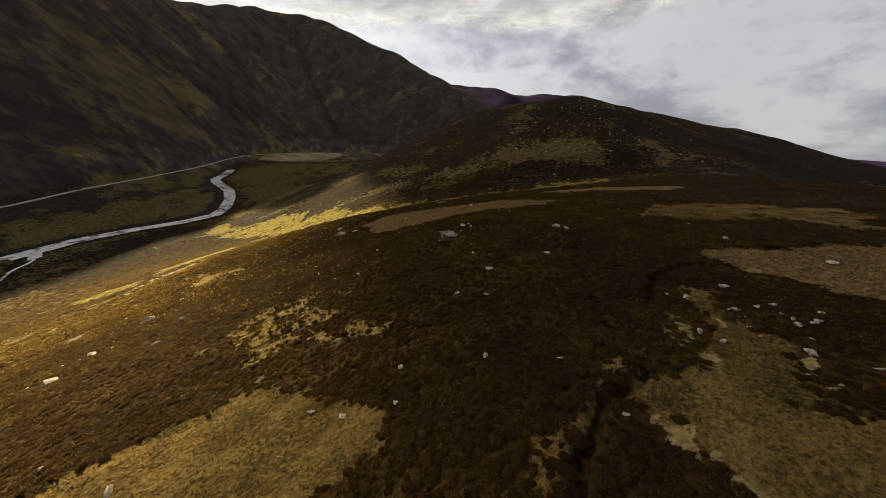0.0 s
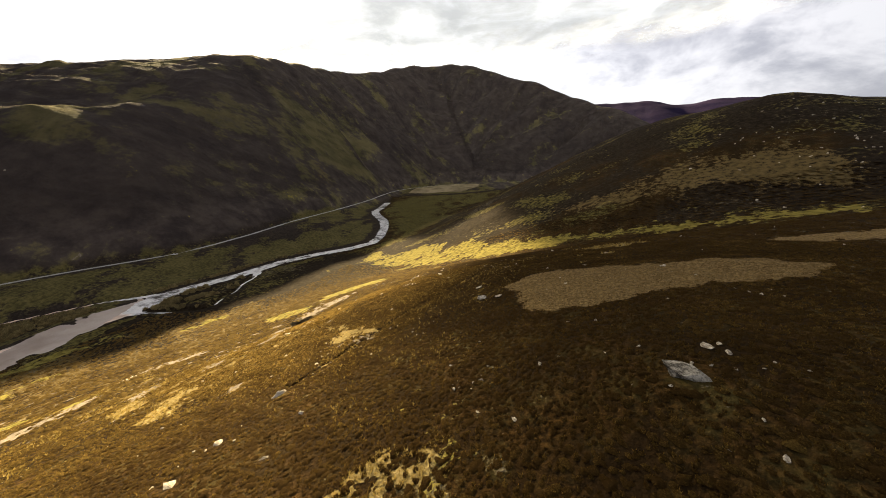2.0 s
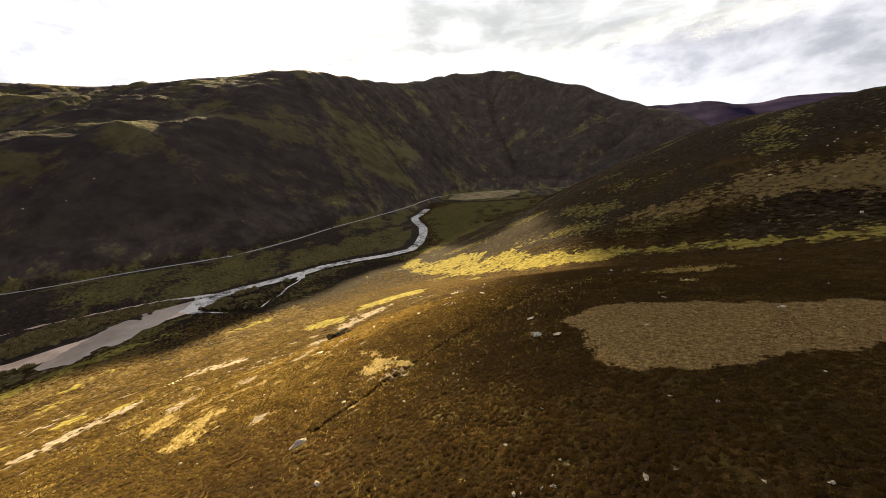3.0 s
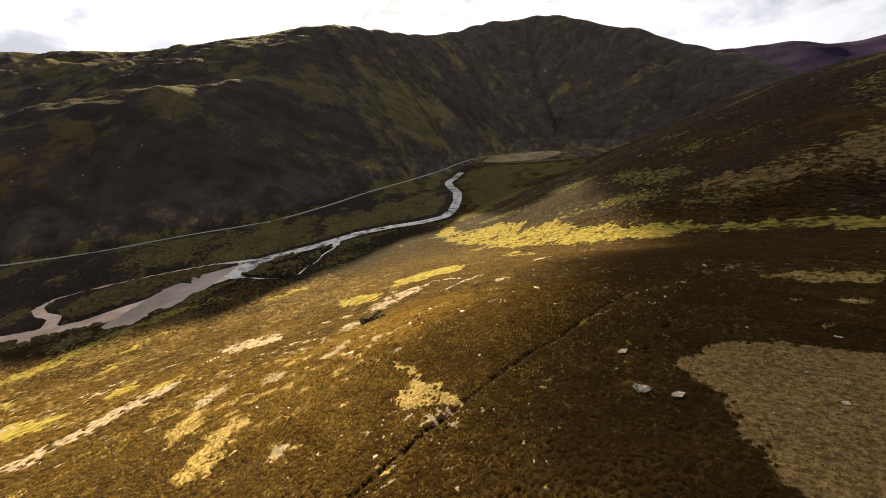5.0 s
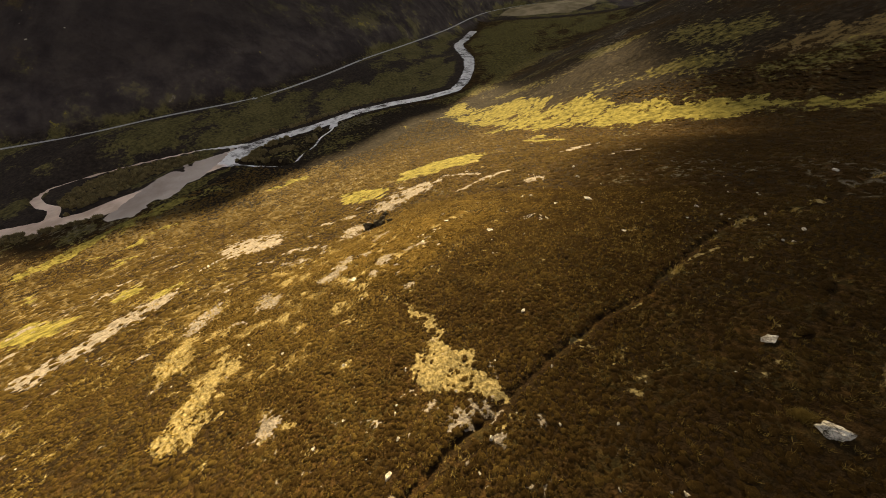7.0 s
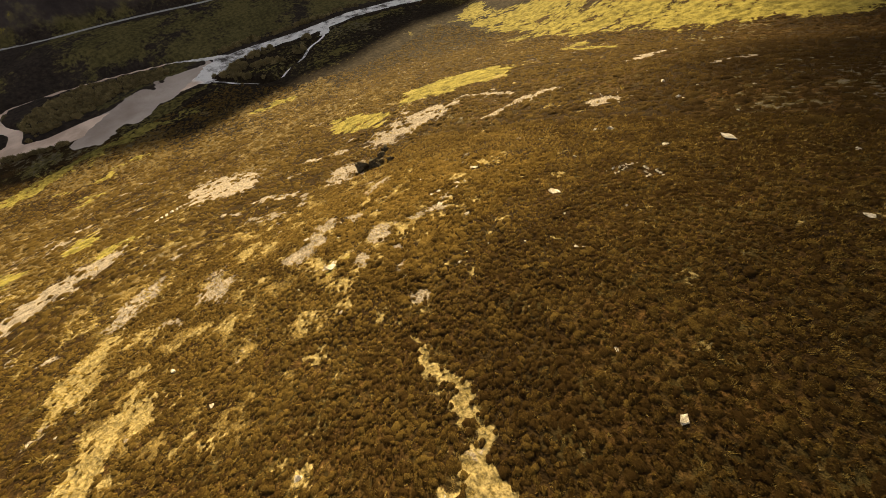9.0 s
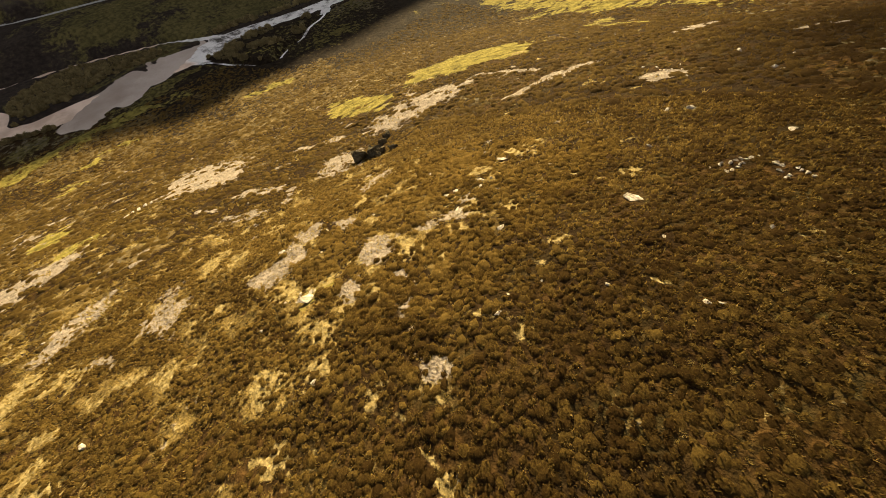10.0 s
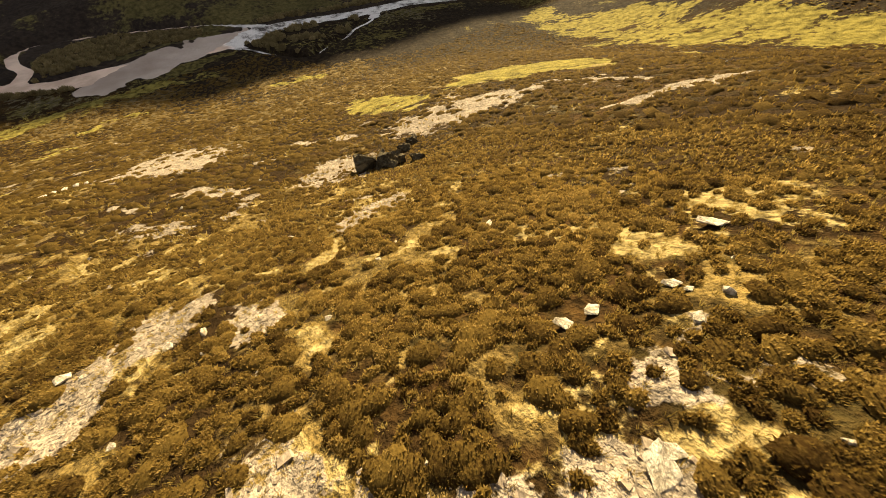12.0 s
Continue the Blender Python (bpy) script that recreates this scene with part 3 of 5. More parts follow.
# small pale openings in the heather: x, y, radius
OPENINGS = [(-57.0, 64.0, 0.45), (-51.8, 64.1, 0.3), (-52.4, 66.7, 0.4), (-47.2, 69.6, 0.6), (-48.8, 68.2, 0.5), (-46.4, 69.2, 0.5), (-54.9, 60.9, 0.4), (-52.6, 57.3, 0.3),
            (-52.1, 49.8, 0.4), (-50.2, 46.6, 0.6), (-49.7, 47.9, 0.5), (-35.0, 53.6, 0.35), (-36.3, 61.1, 0.4), (-40.8, 61.9, 0.45), (-32.6, 59.2, 0.35),
            (-29.1, 61.1, 0.35), (-35.8, 62.5, 0.35), (-36.2, 57.6, 0.3), (-53.9, 72.2, 0.9), (-20.2, 74.1, 0.6), (-23.8, 63.6, 0.45), (-60.9, 62.6, 0.6), (-55.8, 62.0, 0.35)]
GRAVEL_BANDS = [
    ([(-51.3, 57.8), (-50, 57), (-48.9, 56.2), (-47.1, 55.2), (-45.8, 54.8)], 0.35),
    ([(-53, 117), (-49, 134)], 1.0), ([(-40, 108), (-36.4, 117)], 0.9), ([(-64.4, 88.4), (-58.7, 98.2)], 1.1), ([(-48.6, 91.2), (-46.6, 92.4)], 1.2),
    ([(-78, 101), (-71, 99), (-65, 99)], 0.9), ([(-82, 54), (-78, 58)], 0.9), ([(-90, 58), (-84, 62)], 1.0), ([(-98, 72), (-92, 77)], 1.2), ([(-76.6, 60.2), (-81.3, 62.9)], 0.8), ([(-90.5, 52), (-88, 54)], 0.7),
]
GREEN_AREAS = [
    [(-38, 275), (-37, 307), (-28, 307), (-15, 284), (-14, 267), (-23, 262)], [(-66, 252), (-53, 267), (-36, 262), (-20, 243), (-31, 237)],
    [(-346, 513), (-351, 598), (-316, 657), (-220, 449), (-200, 354), (-232, 345)], [(36, 304), (59, 307), (61, 267), (40, 261)],
]
BURNT_AREAS = [
    [(-14.4, 57.4), (-13.6, 60.6), (-11.6, 62.3), (0.6, 63.2), (12.5, 65.0), (18, 62.5), (13.5, 54.5), (6.3, 51.6), (1.7, 48.6), (-2.5, 46.2), (-6.4, 45.4),
     (-9.3, 47.4), (-11.6, 52.4)],
    [(18.2, 26.5), (21.2, 28.0), (29.7, 30.7), (36, 29.5), (33, 22), (21.2, 19.2), (20.1, 19.9), (19.5, 21.1), (18.5, 22.9), (18.1, 24.4)],
    [(20, 79), (22, 84), (36, 92), (60, 90), (50, 80)],
]
BROWN_AREAS = [
    [(-14, 222), (22, 233), (49, 240), (73, 238), (92, 219), (88, 198), (65, 202), (44, 208), (20, 205), (-7, 207)],
    [(-28, 226), (-5, 231), (12, 233), (38, 247), (35, 228), (19, 224), (8, 219), (-19, 214)],
    [(112, 231), (128, 232), (130, 207), (115, 202)], [(108, 173), (129, 187), (134, 178), (112, 166)], [(133, 214), (179, 236), (184, 231), (138, 205)],
]
OLIVE_AREAS = [
    [(-15.1, 13.6), (-13.1, 15.4), (-10.8, 16.7), (-8.2, 17.2), (-5.2, 17.6), (-2.3, 16.4), (-0.9, 15.5), (-0.7, 13.8), (-2.1, 12.3), (-3.4, 9), (-14, 8)],
    [(8.3, 15.4), (8.0, 13.7), (8.4, 12.8), (9.0, 11.8), (9.5, 10.5), (12, 4), (22, 10), (15, 12.4), (12.6, 13.2), (12.0, 13.6), (12.3, 15.2), (11.3, 15.6), (10.0, 15.7)],
    [(3.6, 11.2), (4.3, 12.7), (5.6, 14.2), (7.2, 15.8), (8.2, 16.3), (8.6, 16.1), (7.1, 14.9), (5.7, 13.4), (4.5, 11.1), (4, 9)],
    [(21.8, 42.2), (30.0, 54.8), (43.1, 55.9), (48.0, 52.6), (51.8, 49.2), (42.7, 37.5), (38.8, 37.1), (38.3, 42.1), (28.7, 41.3)],
    [(13.6, 21.4), (14.6, 21.0), (13.8, 18.6), (14.4, 15.8), (13.4, 14.2), (12.0, 13.6), (11.0, 15.4), (11.9, 17.2), (12.7, 19.4)],
]
STREAKS = [([(8.3, 15.4), (8.1, 13.7), (8.4, 13.0), (8.6, 12.4), (9.0, 11.9), (9.4, 11.7), (9.5, 10.9)], 0.14), ([(14.0, 21.2), (12.9, 19.0), (12.5, 17.6), (11.8, 15.9), (11.2, 14.0)], 0.22),
           ([(17.9, 23.8), (19.4, 22.2), (20.4, 19.8)], 0.2)]
TRENCHES = [
    ([(4.6, 9.5), (5.1, 11.4), (5.3, 12.3), (6.1, 13.5), (7.2, 14.7), (7.9, 15.2), (9.1, 15.9), (9.8, 15.7), (10.2, 15.0)], 0.15, 0.6),
    ([(11.7, 20.8), (13.3, 23.7), (14.7, 24.8), (16.9, 25.1), (18.6, 24.1)], 0.14, 0.55), ([(21.1, 28.4), (25.2, 29.0), (29.6, 30.6), (36, 29.8)], 0.14, 0.6),
    ([(-31.6, 36.0), (-31.1, 41.0), (-30.1, 45.5), (-29.0, 50.3), (-28.0, 53.8), (-26.6, 57.4), (-25.2, 60.2), (-24.2, 63.5), (-22.8, 68.1), (-21.6, 73.0), (-19.0, 76.3), (-15.5, 79.2), (-12.8, 86.3), (-8.5, 95.5)], 0.15, 0.5),
    ([(-17.1, 59.0), (-16.1, 63.2), (-14.7, 67.0)], 0.12, 0.4),
    ([(12.3, 35.3), (10.0, 26.6), (8.6, 20.3), (8.3, 18.0), (7.2, 16.0), (5.8, 15.0), (4.4, 13.1)], 0.08, 0.3), ([(-15.6, 13.4), (-14.1, 14.6), (-13.0, 15.8), (-10.2, 17.1)], 0.14, 0.5),
    ([(22, 41.5), (29, 54.2), (46, 56)], 0.2, 0.4),
]
PATHS = [[(11.6, 20.6), (11.5, 18.9), (11.0, 17.3), (11.0, 16.9)], [(18.2, 19.5), (16.2, 17.1), (15.7, 16.1), (13.8, 14.5), (12.9, 13.8)]]


# bank of dark heather, darkened further to carry the hill's shade in its colour
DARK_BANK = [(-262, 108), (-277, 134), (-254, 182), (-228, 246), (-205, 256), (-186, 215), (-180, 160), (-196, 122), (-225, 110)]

# the sunlit floor beside the longest trench, put in as a pale strip
LIT_TRENCH_EDGE = [(a + 0.36, b - 0.08) for a, b in TRENCHES[3][0]]


def trench_depth(x, y):
    total = 0.0 * x
    x, y = x + 0.3 * vnoise(x / 2.1, y / 2.1, 171), y + 0.3 * vnoise(x / 2.1, y / 2.1, 173)
    for pts, half, deep in TRENCHES:
        total = np.maximum(total, deep * band(x, y, pts, 0.8 * half, 0.17))
    return total


def trench_strip(x, y):
    """1 along the open strip of a trench, where no bush stands."""
    total = 0.0 * x
    x, y = x + 0.3 * vnoise(x / 2.1, y / 2.1, 171), y + 0.3 * vnoise(x / 2.1, y / 2.1, 173)
    for pts, half, _ in TRENCHES:
        total = np.maximum(total, band(x, y, pts, half + 0.10, 0.1))
    return np.maximum(total, band(x, y, LIT_TRENCH_EDGE, 0.20, 0.1))


def cover_fields(x, y, z):
    """How much of each ground cover there is, from 0 to 1 (half: its edge)."""
    rd, _, side = line_dist(x, y, RIVER)
    over = z - valley_floor(x, y)
    floor = 1 - smoothstep(2, 9, over)
    west = (side > 0) | (y > 980)
    flat = floor
    floor = np.where(west | (y > 300), floor, floor * smoothstep(48, 22, rd))
    d, run, _ = line_dist(x, y, [(a, b) for a, b, _ in FAR_CREST])
    broad = fbm(x / 120, y / 120, 4, 93)
    far = west * (1 - floor)
    top = far * smoothstep(190, 90, d) * smoothstep(560, 330, y)
    hill = (~west) * (1 - floor) * smoothstep(150, 190, y + 0.3 * x)
    lower = (~west) * (1 - floor) * (1 - flat * smoothstep(125, 150, y)) * smoothstep(-50, -130, x + 30 * vnoise(x / 20, y / 20, 95)) * (y < 200)
    out = {}
    fall = run + 0.12 * d + 20 * fbm(x / 90, y / 90, 3, 36)
    pale = fbm(fall / 110, d / 330, 5, 103)
    wisps = fbm(fall / 26, d / 190, 4, 107)
    # green flat on the shoulder, with the sun on it put into the colour
    shelf = np.exp(-((x + 530) ** 2 + (y - 158) ** 2) / 26.0 ** 2)
    out["bracken"] = np.clip(lower * (0.5 + 0.5 * fbm(x / 14, y / 14, 3, 96)) + top * (0.42 + 0.9 * fbm(x / 70, y / 45, 4, 109)) + far * (1 - top) * smoothstep(1000, 450, y) * (0.06 + 0.75 * pale + 0.45 * wisps), 0, 1)
    grassy = 0.30 + 0.75 * fbm(fall / 70, d / 130, 5, 92) + 0.55 * fbm(fall / 22, d / 90, 4, 105) - 0.26 * smoothstep(240, 90, y) * smoothstep(120, 70, over) - 0.26 * smoothstep(760, 950, y) + 0.08 * smoothstep(230, 320, y) * smoothstep(680, 560, y)
    out["green"] = np.clip(floor * (0.62 + 0.7 * broad + 0.75 * fbm((x + 0.4 * y) / 16, y / 45, 4, 98)) * (rd > 14) + far * (grassy - 0.2 * top + 0.45 * shelf)
                           + hill * (0.02 + 1.0 * fbm(x / 45, y / 16, 5, 97)) + 0.2 * smoothstep(200, 20, np.hypot(x + 320, y - 640)), 0, 1)
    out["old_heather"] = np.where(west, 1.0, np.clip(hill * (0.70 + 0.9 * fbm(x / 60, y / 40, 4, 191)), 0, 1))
    # the flat east of the river: dark heather colour also stands for hill shade
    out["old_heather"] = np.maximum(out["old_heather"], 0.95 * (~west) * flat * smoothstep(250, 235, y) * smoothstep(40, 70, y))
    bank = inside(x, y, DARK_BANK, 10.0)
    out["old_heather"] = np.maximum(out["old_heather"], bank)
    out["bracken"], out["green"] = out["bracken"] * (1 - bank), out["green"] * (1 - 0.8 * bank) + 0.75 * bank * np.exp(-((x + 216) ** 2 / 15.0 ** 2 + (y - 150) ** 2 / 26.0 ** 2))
    out["scree"] = np.clip(far * (0.7 * fbm(fall / 34, d / 110, 4, 99) - 0.12) + hill * (0.5 * fbm(x / 18, y / 12, 3, 101) - 0.1), 0, 1)
    burnt, olive, straw, meadow, gravel = (0.0 * x for _ in range(5))
    # ragged outlines
    far_off = smoothstep(70, 160, np.hypot(x + 40, y - 50))
    close = 0.9 - 0.45 * np.exp(-((x + 56) ** 2 + (y - 59) ** 2) / 12.0 ** 2)
    x, y = (x + close * (1.3 * fbm(x / 2.0, y / 2.0, 4, 151) + (1.5 + 9 * far_off) * fbm(x / 9, y / 9, 3, 153)),
            y + close * (1.3 * fbm(x / 2.0, y / 2.0, 4, 155) + (1.5 + 9 * far_off) * fbm(x / 9, y / 9, 3, 157)))
    broken = 0.8 * fbm(x / 1.8, y / 1.8, 4, 159)
    for area in BURNT_AREAS:
        burnt = np.maximum(burnt, inside(x, y, area, 0.8))
    for area in BROWN_AREAS:
        out["bracken"] = np.maximum(out["bracken"], 0.74 * inside(x, y, area, 8.0))
    for area in GREEN_AREAS:
        out["green"] = np.maximum(out["green"], 0.80 * inside(x, y, area, 12.0))
    for area in OLIVE_AREAS:
        olive = np.maximum(olive, inside(x, y, area, 0.7))
    for area in STRAW_AREAS:
        straw = np.maximum(straw, inside(x, y, area, 0.55))
    for pts, half in STRAW_BANDS:
        straw = np.maximum(straw, band(x, y, pts, half, max(0.28, 0.6 * half)))
    meadow = np.maximum(inside(x, y, GREEN_MEADOW, 6.0), inside(x, y, MOSS, 0.5))
    for area in MEADOW_AREAS:
        meadow = np.maximum(meadow, inside(x, y, area, 2.2))
    for pts, half in MEADOW_BANDS:
        meadow = np.maximum(meadow, band(x, y, pts, half, 3.5))
    for area in GRAVEL_AREAS:
        gravel = np.maximum(gravel, inside(x, y, area, 1.8))
    for area in GRAVEL_SPOTS:
        gravel = np.maximum(gravel, inside(x, y, area, 0.9))
    for area in NEAR_GRAVEL:
        gravel = np.maximum(gravel, inside(x, y, area, 0.5))
    for a, b, r in OPENINGS:
        straw = np.maximum(straw, 0.8 * np.exp(-((x - a) ** 2 + (y - b) ** 2) / (1.0 * r * r)))
    for pts, half in GRAVEL_BANDS:
        gravel = np.maximum(gravel, band(x, y, pts, 0.8 * half, max(0.35, 0.7 * half)))
    gap = (x > -82) * (y > 34) * smoothstep(76, 68, y) * smoothstep(-40, -54, x)
    olive = np.maximum(olive, gap * (0.42 + 0.33 * smoothstep(-0.05, -0.30, fbm(x / 1.3, y / 1.3, 3, 147))))
    straw = np.maximum(straw, gap * (0.12 + 0.42 * smoothstep(-0.16, -0.42, fbm(x / 1.3, y / 1.3, 3, 147))))
    # pale straw colour for the trench's lit side
    straw = np.maximum(straw, (0.66 + 0.40 * vnoise(x / 1.7, y / 1.7, 188)) * band(x, y, LIT_TRENCH_EDGE, 0.14, 0.2))
    for pts, half in STREAKS:
        straw = np.maximum(straw, 0.62 * band(x, y, pts, half, 0.5))
    for pts in PATHS:
        straw = np.maximum(straw, 0.85 * band(x, y, pts, 0.08, 0.22))
    meadow = meadow + (0.6 * fbm((-0.93 * x + 0.37 * y) / 3.2, (0.37 * x + 0.93 * y) / 15, 4, 186) + 0.3 * broken) * (meadow > 0) * (meadow < 1.2)
    straw, gravel = straw + (broken - np.where(y > 40, 0.35 * smoothstep(0.0, 0.14, fbm(x / 1.6, y / 1.6, 3, 185)), 0.9 * smoothstep(-0.02, 0.10, fbm(x / 0.75, y / 0.75, 3, 185))) * (x > -41)) * (straw > 0), gravel + (broken + 0.5 * fbm((-0.93 * x + 0.37 * y) / 1.3, (0.37 * x + 0.93 * y) / 6, 3, 187)) * (gravel > 0)
    # flecks of dead grass and stones along the contours of the lower slope
    u, v = -0.93 * x + 0.37 * y, 0.37 * x + 0.93 * y
    fleck = fbm(u / 1.7, v / 3.0, 4, 161) + 0.5 * fbm(u / 14, v / 30, 2, 163)
    slope = (1 - bank) * (~west) * (1 - floor) * (1 - flat * smoothstep(-140, -170, x)) * smoothstep(-38, -70, x) * (y < 190)
    straw = np.maximum(straw, slope * smoothstep(0.32, 0.50, fleck + 0.25 * broken) * 0.53)
    gravel = np.maximum(gravel, slope * smoothstep(0.46, 0.62, fbm(u / 2.2 + 9, v / 3.4, 4, 165) + 0.5 * fbm(u / 12, v / 26, 2, 167)) * 0.75)
    # stones and dead grass showing between the heather along the track
    speck = np.exp(-((x + 33) ** 2 / 8.0 ** 2 + (y - 42) ** 2 / 10.0 ** 2))
    gravel = np.maximum(gravel, 0.8 * speck * smoothstep(0.22, 0.36, fbm(x / 0.9, y / 1.6, 3, 181)))
    out["rough"] = np.where(west, 0.12 + 0.5 * flat * (y < 900), 1.0)
    out["along"], out["down"], out["face"] = fall, d, far * smoothstep(20, 60, over) * smoothstep(2000, 1700, y)
    out["burnt"], out["olive"], out["meadow"], out["straw"], out["gravel"] = burnt, olive, 0.78 * meadow, straw, gravel
    out["field"] = np.maximum(inside(x, y, [(-468, 752), (-462, 815), (-425, 915), (-394, 945), (-330, 950), (-317, 900), (-330, 805), (-405, 765)], 14.0), 0)
    out["purple"] = 0.9 * smoothstep(1700, 2100, y)
    out["sand"] = np.clip(1.4 * inside(x, y, SAND, 4.0) * (over < 2.0), 0, 1)
    # black peat by depth; along the longest trench it also paints the bank's shadow
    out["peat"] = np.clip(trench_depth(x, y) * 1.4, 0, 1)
    return out


def heather_share(x, y, fields):
    """How thick the heather stands, from 0 to 1."""
    bare = np.maximum.reduce([fields["burnt"], fields["olive"] * (fields["olive"] > 0.70) * ((fbm(x / 1.6, y / 1.6, 3, 183) < 0.30) | (x < 2) | (y < 20)), fields["peat"], 0.85 * fields["straw"], 0.78 * fields["gravel"], 1.3 * fields["meadow"]])
    return np.clip(1.25 - 1.6 * bare, 0, 1)


def grid_mesh(name, gx, gy, z):
    nx, ny = len(gx), len(gy)
    xx, yy = np.meshgrid(gx, gy)
    co = np.stack([xx, yy, z], -1).reshape(-1, 3)
    i = np.arange((nx - 1) * (ny - 1))
    a = (i // (nx - 1)) * nx + i % (nx - 1)
    quads = np.stack([a, a + 1, a + nx + 1, a + nx], 1)
    return raw_mesh(name, co, quads)


def raw_mesh(name, co, faces, smooth=True):
    """A mesh from arrays: corners, and faces that all have as many corners."""
    me = bpy.data.meshes.new(name)
    n, k = faces.shape
    me.vertices.add(len(co))
    me.vertices.foreach_set("co", np.ascontiguousarray(co, np.float32).ravel())
    me.loops.add(n * k)
    me.loops.foreach_set("vertex_index", np.ascontiguousarray(faces, np.int32).ravel())
    me.polygons.add(n)
    me.polygons.foreach_set("loop_start", np.arange(0, n * k, k, dtype=np.int32))
    me.polygons.foreach_set("use_smooth", np.full(n, smooth))
    me.update(calc_edges=True)
    return me


def paint(me, name, values):
    layer = me.attributes.new(name, "FLOAT", "POINT")
    layer.data.foreach_set("value", np.ascontiguousarray(values, np.float32).ravel())


def spread(low, high, fine_low, fine_high, step, left, right):
    """Grid lines: even within the fine stretch, then wider and wider."""
    mid = list(np.arange(fine_low, fine_high, step))
    up, down, s = [], [], step
    v = mid[-1]
    while v < high:
        s = step + right * (v - fine_high)
        v += max(s, step)
        up.append(v)
    v = mid[0]
    while v > low:
        v -= step + left * (fine_low - v)
        down.append(v)
    return np.array(down[::-1] + mid + up)


def height(x, y):
    swell = 0.35 * fbm(x / 11, y / 11, 3, 71) + 0.10 * vnoise(x / 1.3, y / 1.3, 77)
    dry = smoothstep(6, 16, line_dist(x, y, RIVER)[0]) * smoothstep(5, 9, line_dist(x, y, ROAD)[0])
    return height_base(x, y) + swell * dry - trench_depth(x, y)


GX = spread(-3400, 3400, -110, 30, 0.62, 0.016, 0.04)
GY = spread(-1500, 4200, 8, 104, 0.62, 0.06, 0.016)


def refine(lines, *spans):
    """Halve the steps within the given stretches."""
    mids = 0.5 * (lines[:-1] + lines[1:])
    keep = np.any([(mids > a) & (mids < b) for a, b in spans], axis=0)
    return np.sort(np.concatenate([lines, mids[keep]]))


GX, GY = refine(GX, (-66, -48), (-32, -21), (4, 19)), refine(GY, (9, 27), (44, 72))
XX, YY = np.meshgrid(GX, GY)
ZZ = height(XX, YY)
ground_mesh = grid_mesh("ground", GX, GY, ZZ)
for name, field in cover_fields(XX, YY, ZZ).items():
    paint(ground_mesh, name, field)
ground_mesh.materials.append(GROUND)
ground = tagged(new("ground", ground_mesh), "brown heather moor rolling down to a river valley", "ground", kind="structure")
make_cloud()

# ---- river and road ----
def smooth_line(pts, step):
    """A polyline rounded off and cut into even steps."""
    pts = np.array(pts, float)
    for _ in range(3):
        cut = np.stack([0.75 * pts[:-1] + 0.25 * pts[1:], 0.25 * pts[:-1] + 0.75 * pts[1:]], 1).reshape(-1, 2)
        pts = np.concatenate([pts[:1], cut, pts[-1:]])
    run = np.r_[0, np.cumsum(np.hypot(*np.diff(pts, axis=0).T))]
    s = np.arange(0, run[-1], step)
    return np.stack([np.interp(s, run, pts[:, 0]), np.interp(s, run, pts[:, 1])], 1)


def ribbon(name, line, half, rise, across=3):
    """A strip along a line; rise gives the height at points."""
    way = np.gradient(line, axis=0)
    way /= np.hypot(*way.T)[:, None]
    side = np.stack([-way[:, 1], way[:, 0]], 1)
    offs = np.linspace(-half, half, across)
    xy = line[:, None] + side[:, None] * offs[None, :, None]
    z = rise(xy[..., 0], xy[..., 1], line)
    co = np.concatenate([xy, z[..., None]], -1).reshape(-1, 3)
    i = np.arange((len(line) - 1) * (across - 1))
    a = (i // (across - 1)) * across + i % (across - 1)
    return raw_mesh(name, co, np.stack([a, a + 1, a + across + 1, a + across], 1))


def water_level(x, y, line):
    return np.repeat(river_level(line[:, 1])[:, None], x.shape[1], 1) - 0.72


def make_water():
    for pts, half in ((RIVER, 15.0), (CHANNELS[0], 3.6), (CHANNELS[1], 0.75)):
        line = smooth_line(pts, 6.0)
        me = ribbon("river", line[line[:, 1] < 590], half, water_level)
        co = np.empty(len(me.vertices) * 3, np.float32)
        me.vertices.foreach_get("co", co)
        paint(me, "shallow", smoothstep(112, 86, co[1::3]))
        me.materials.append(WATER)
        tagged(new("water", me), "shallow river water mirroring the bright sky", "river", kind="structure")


def make_road():
    line = smooth_line(ROAD, 4.0)
    me = ribbon("road", line, 2.4, lambda x, y, l: np.repeat(river_level(l[:, 1])[:, None], x.shape[1], 1) + 10.12)
    me.materials.append(ASPHALT)
    tagged(new("road", me), "narrow grey valley road below the steep hill", "road", kind="structure")


make_water()
make_road()

# ---- where the single rocks lie: x, y, size, and for slabs the turn ----
ROCKS_START = [(3.8, 26.5, 0.65), (3.4, 23.3, 0.5), (1.6, 23.9, 0.42), (6.0, 17.0, 0.5), (23.4, 31.7, 0.65), (16.0, 21.9, 0.85), (12.2, 17.9, 0.42), (24.9, 25.2, 1.05), (14.9, 16.1, 0.75),
         (16.0, 15.0, 0.5), (12.7, 21.3, 0.3), (13.4, 20.9, 0.42), (16.5, 19.6, 0.4), (7.2, 13.7, 0.28), (-11.5, 13.2, 0.7), (-4.7, 16.0, 0.42), (-3.1, 15.5, 0.5), (-0.9, 15.8, 0.3),
         (-5.0, 13.9, 0.26), (-1.1, 18.1, 0.4), (15.6, 16.8, 0.24), (14.0, 17.2, 0.24), (14.3, 14.4, 0.22), (8.2, 28.4, 0.55), (10.4, 34.4, 0.8), (11.2, 34.0, 0.6)]
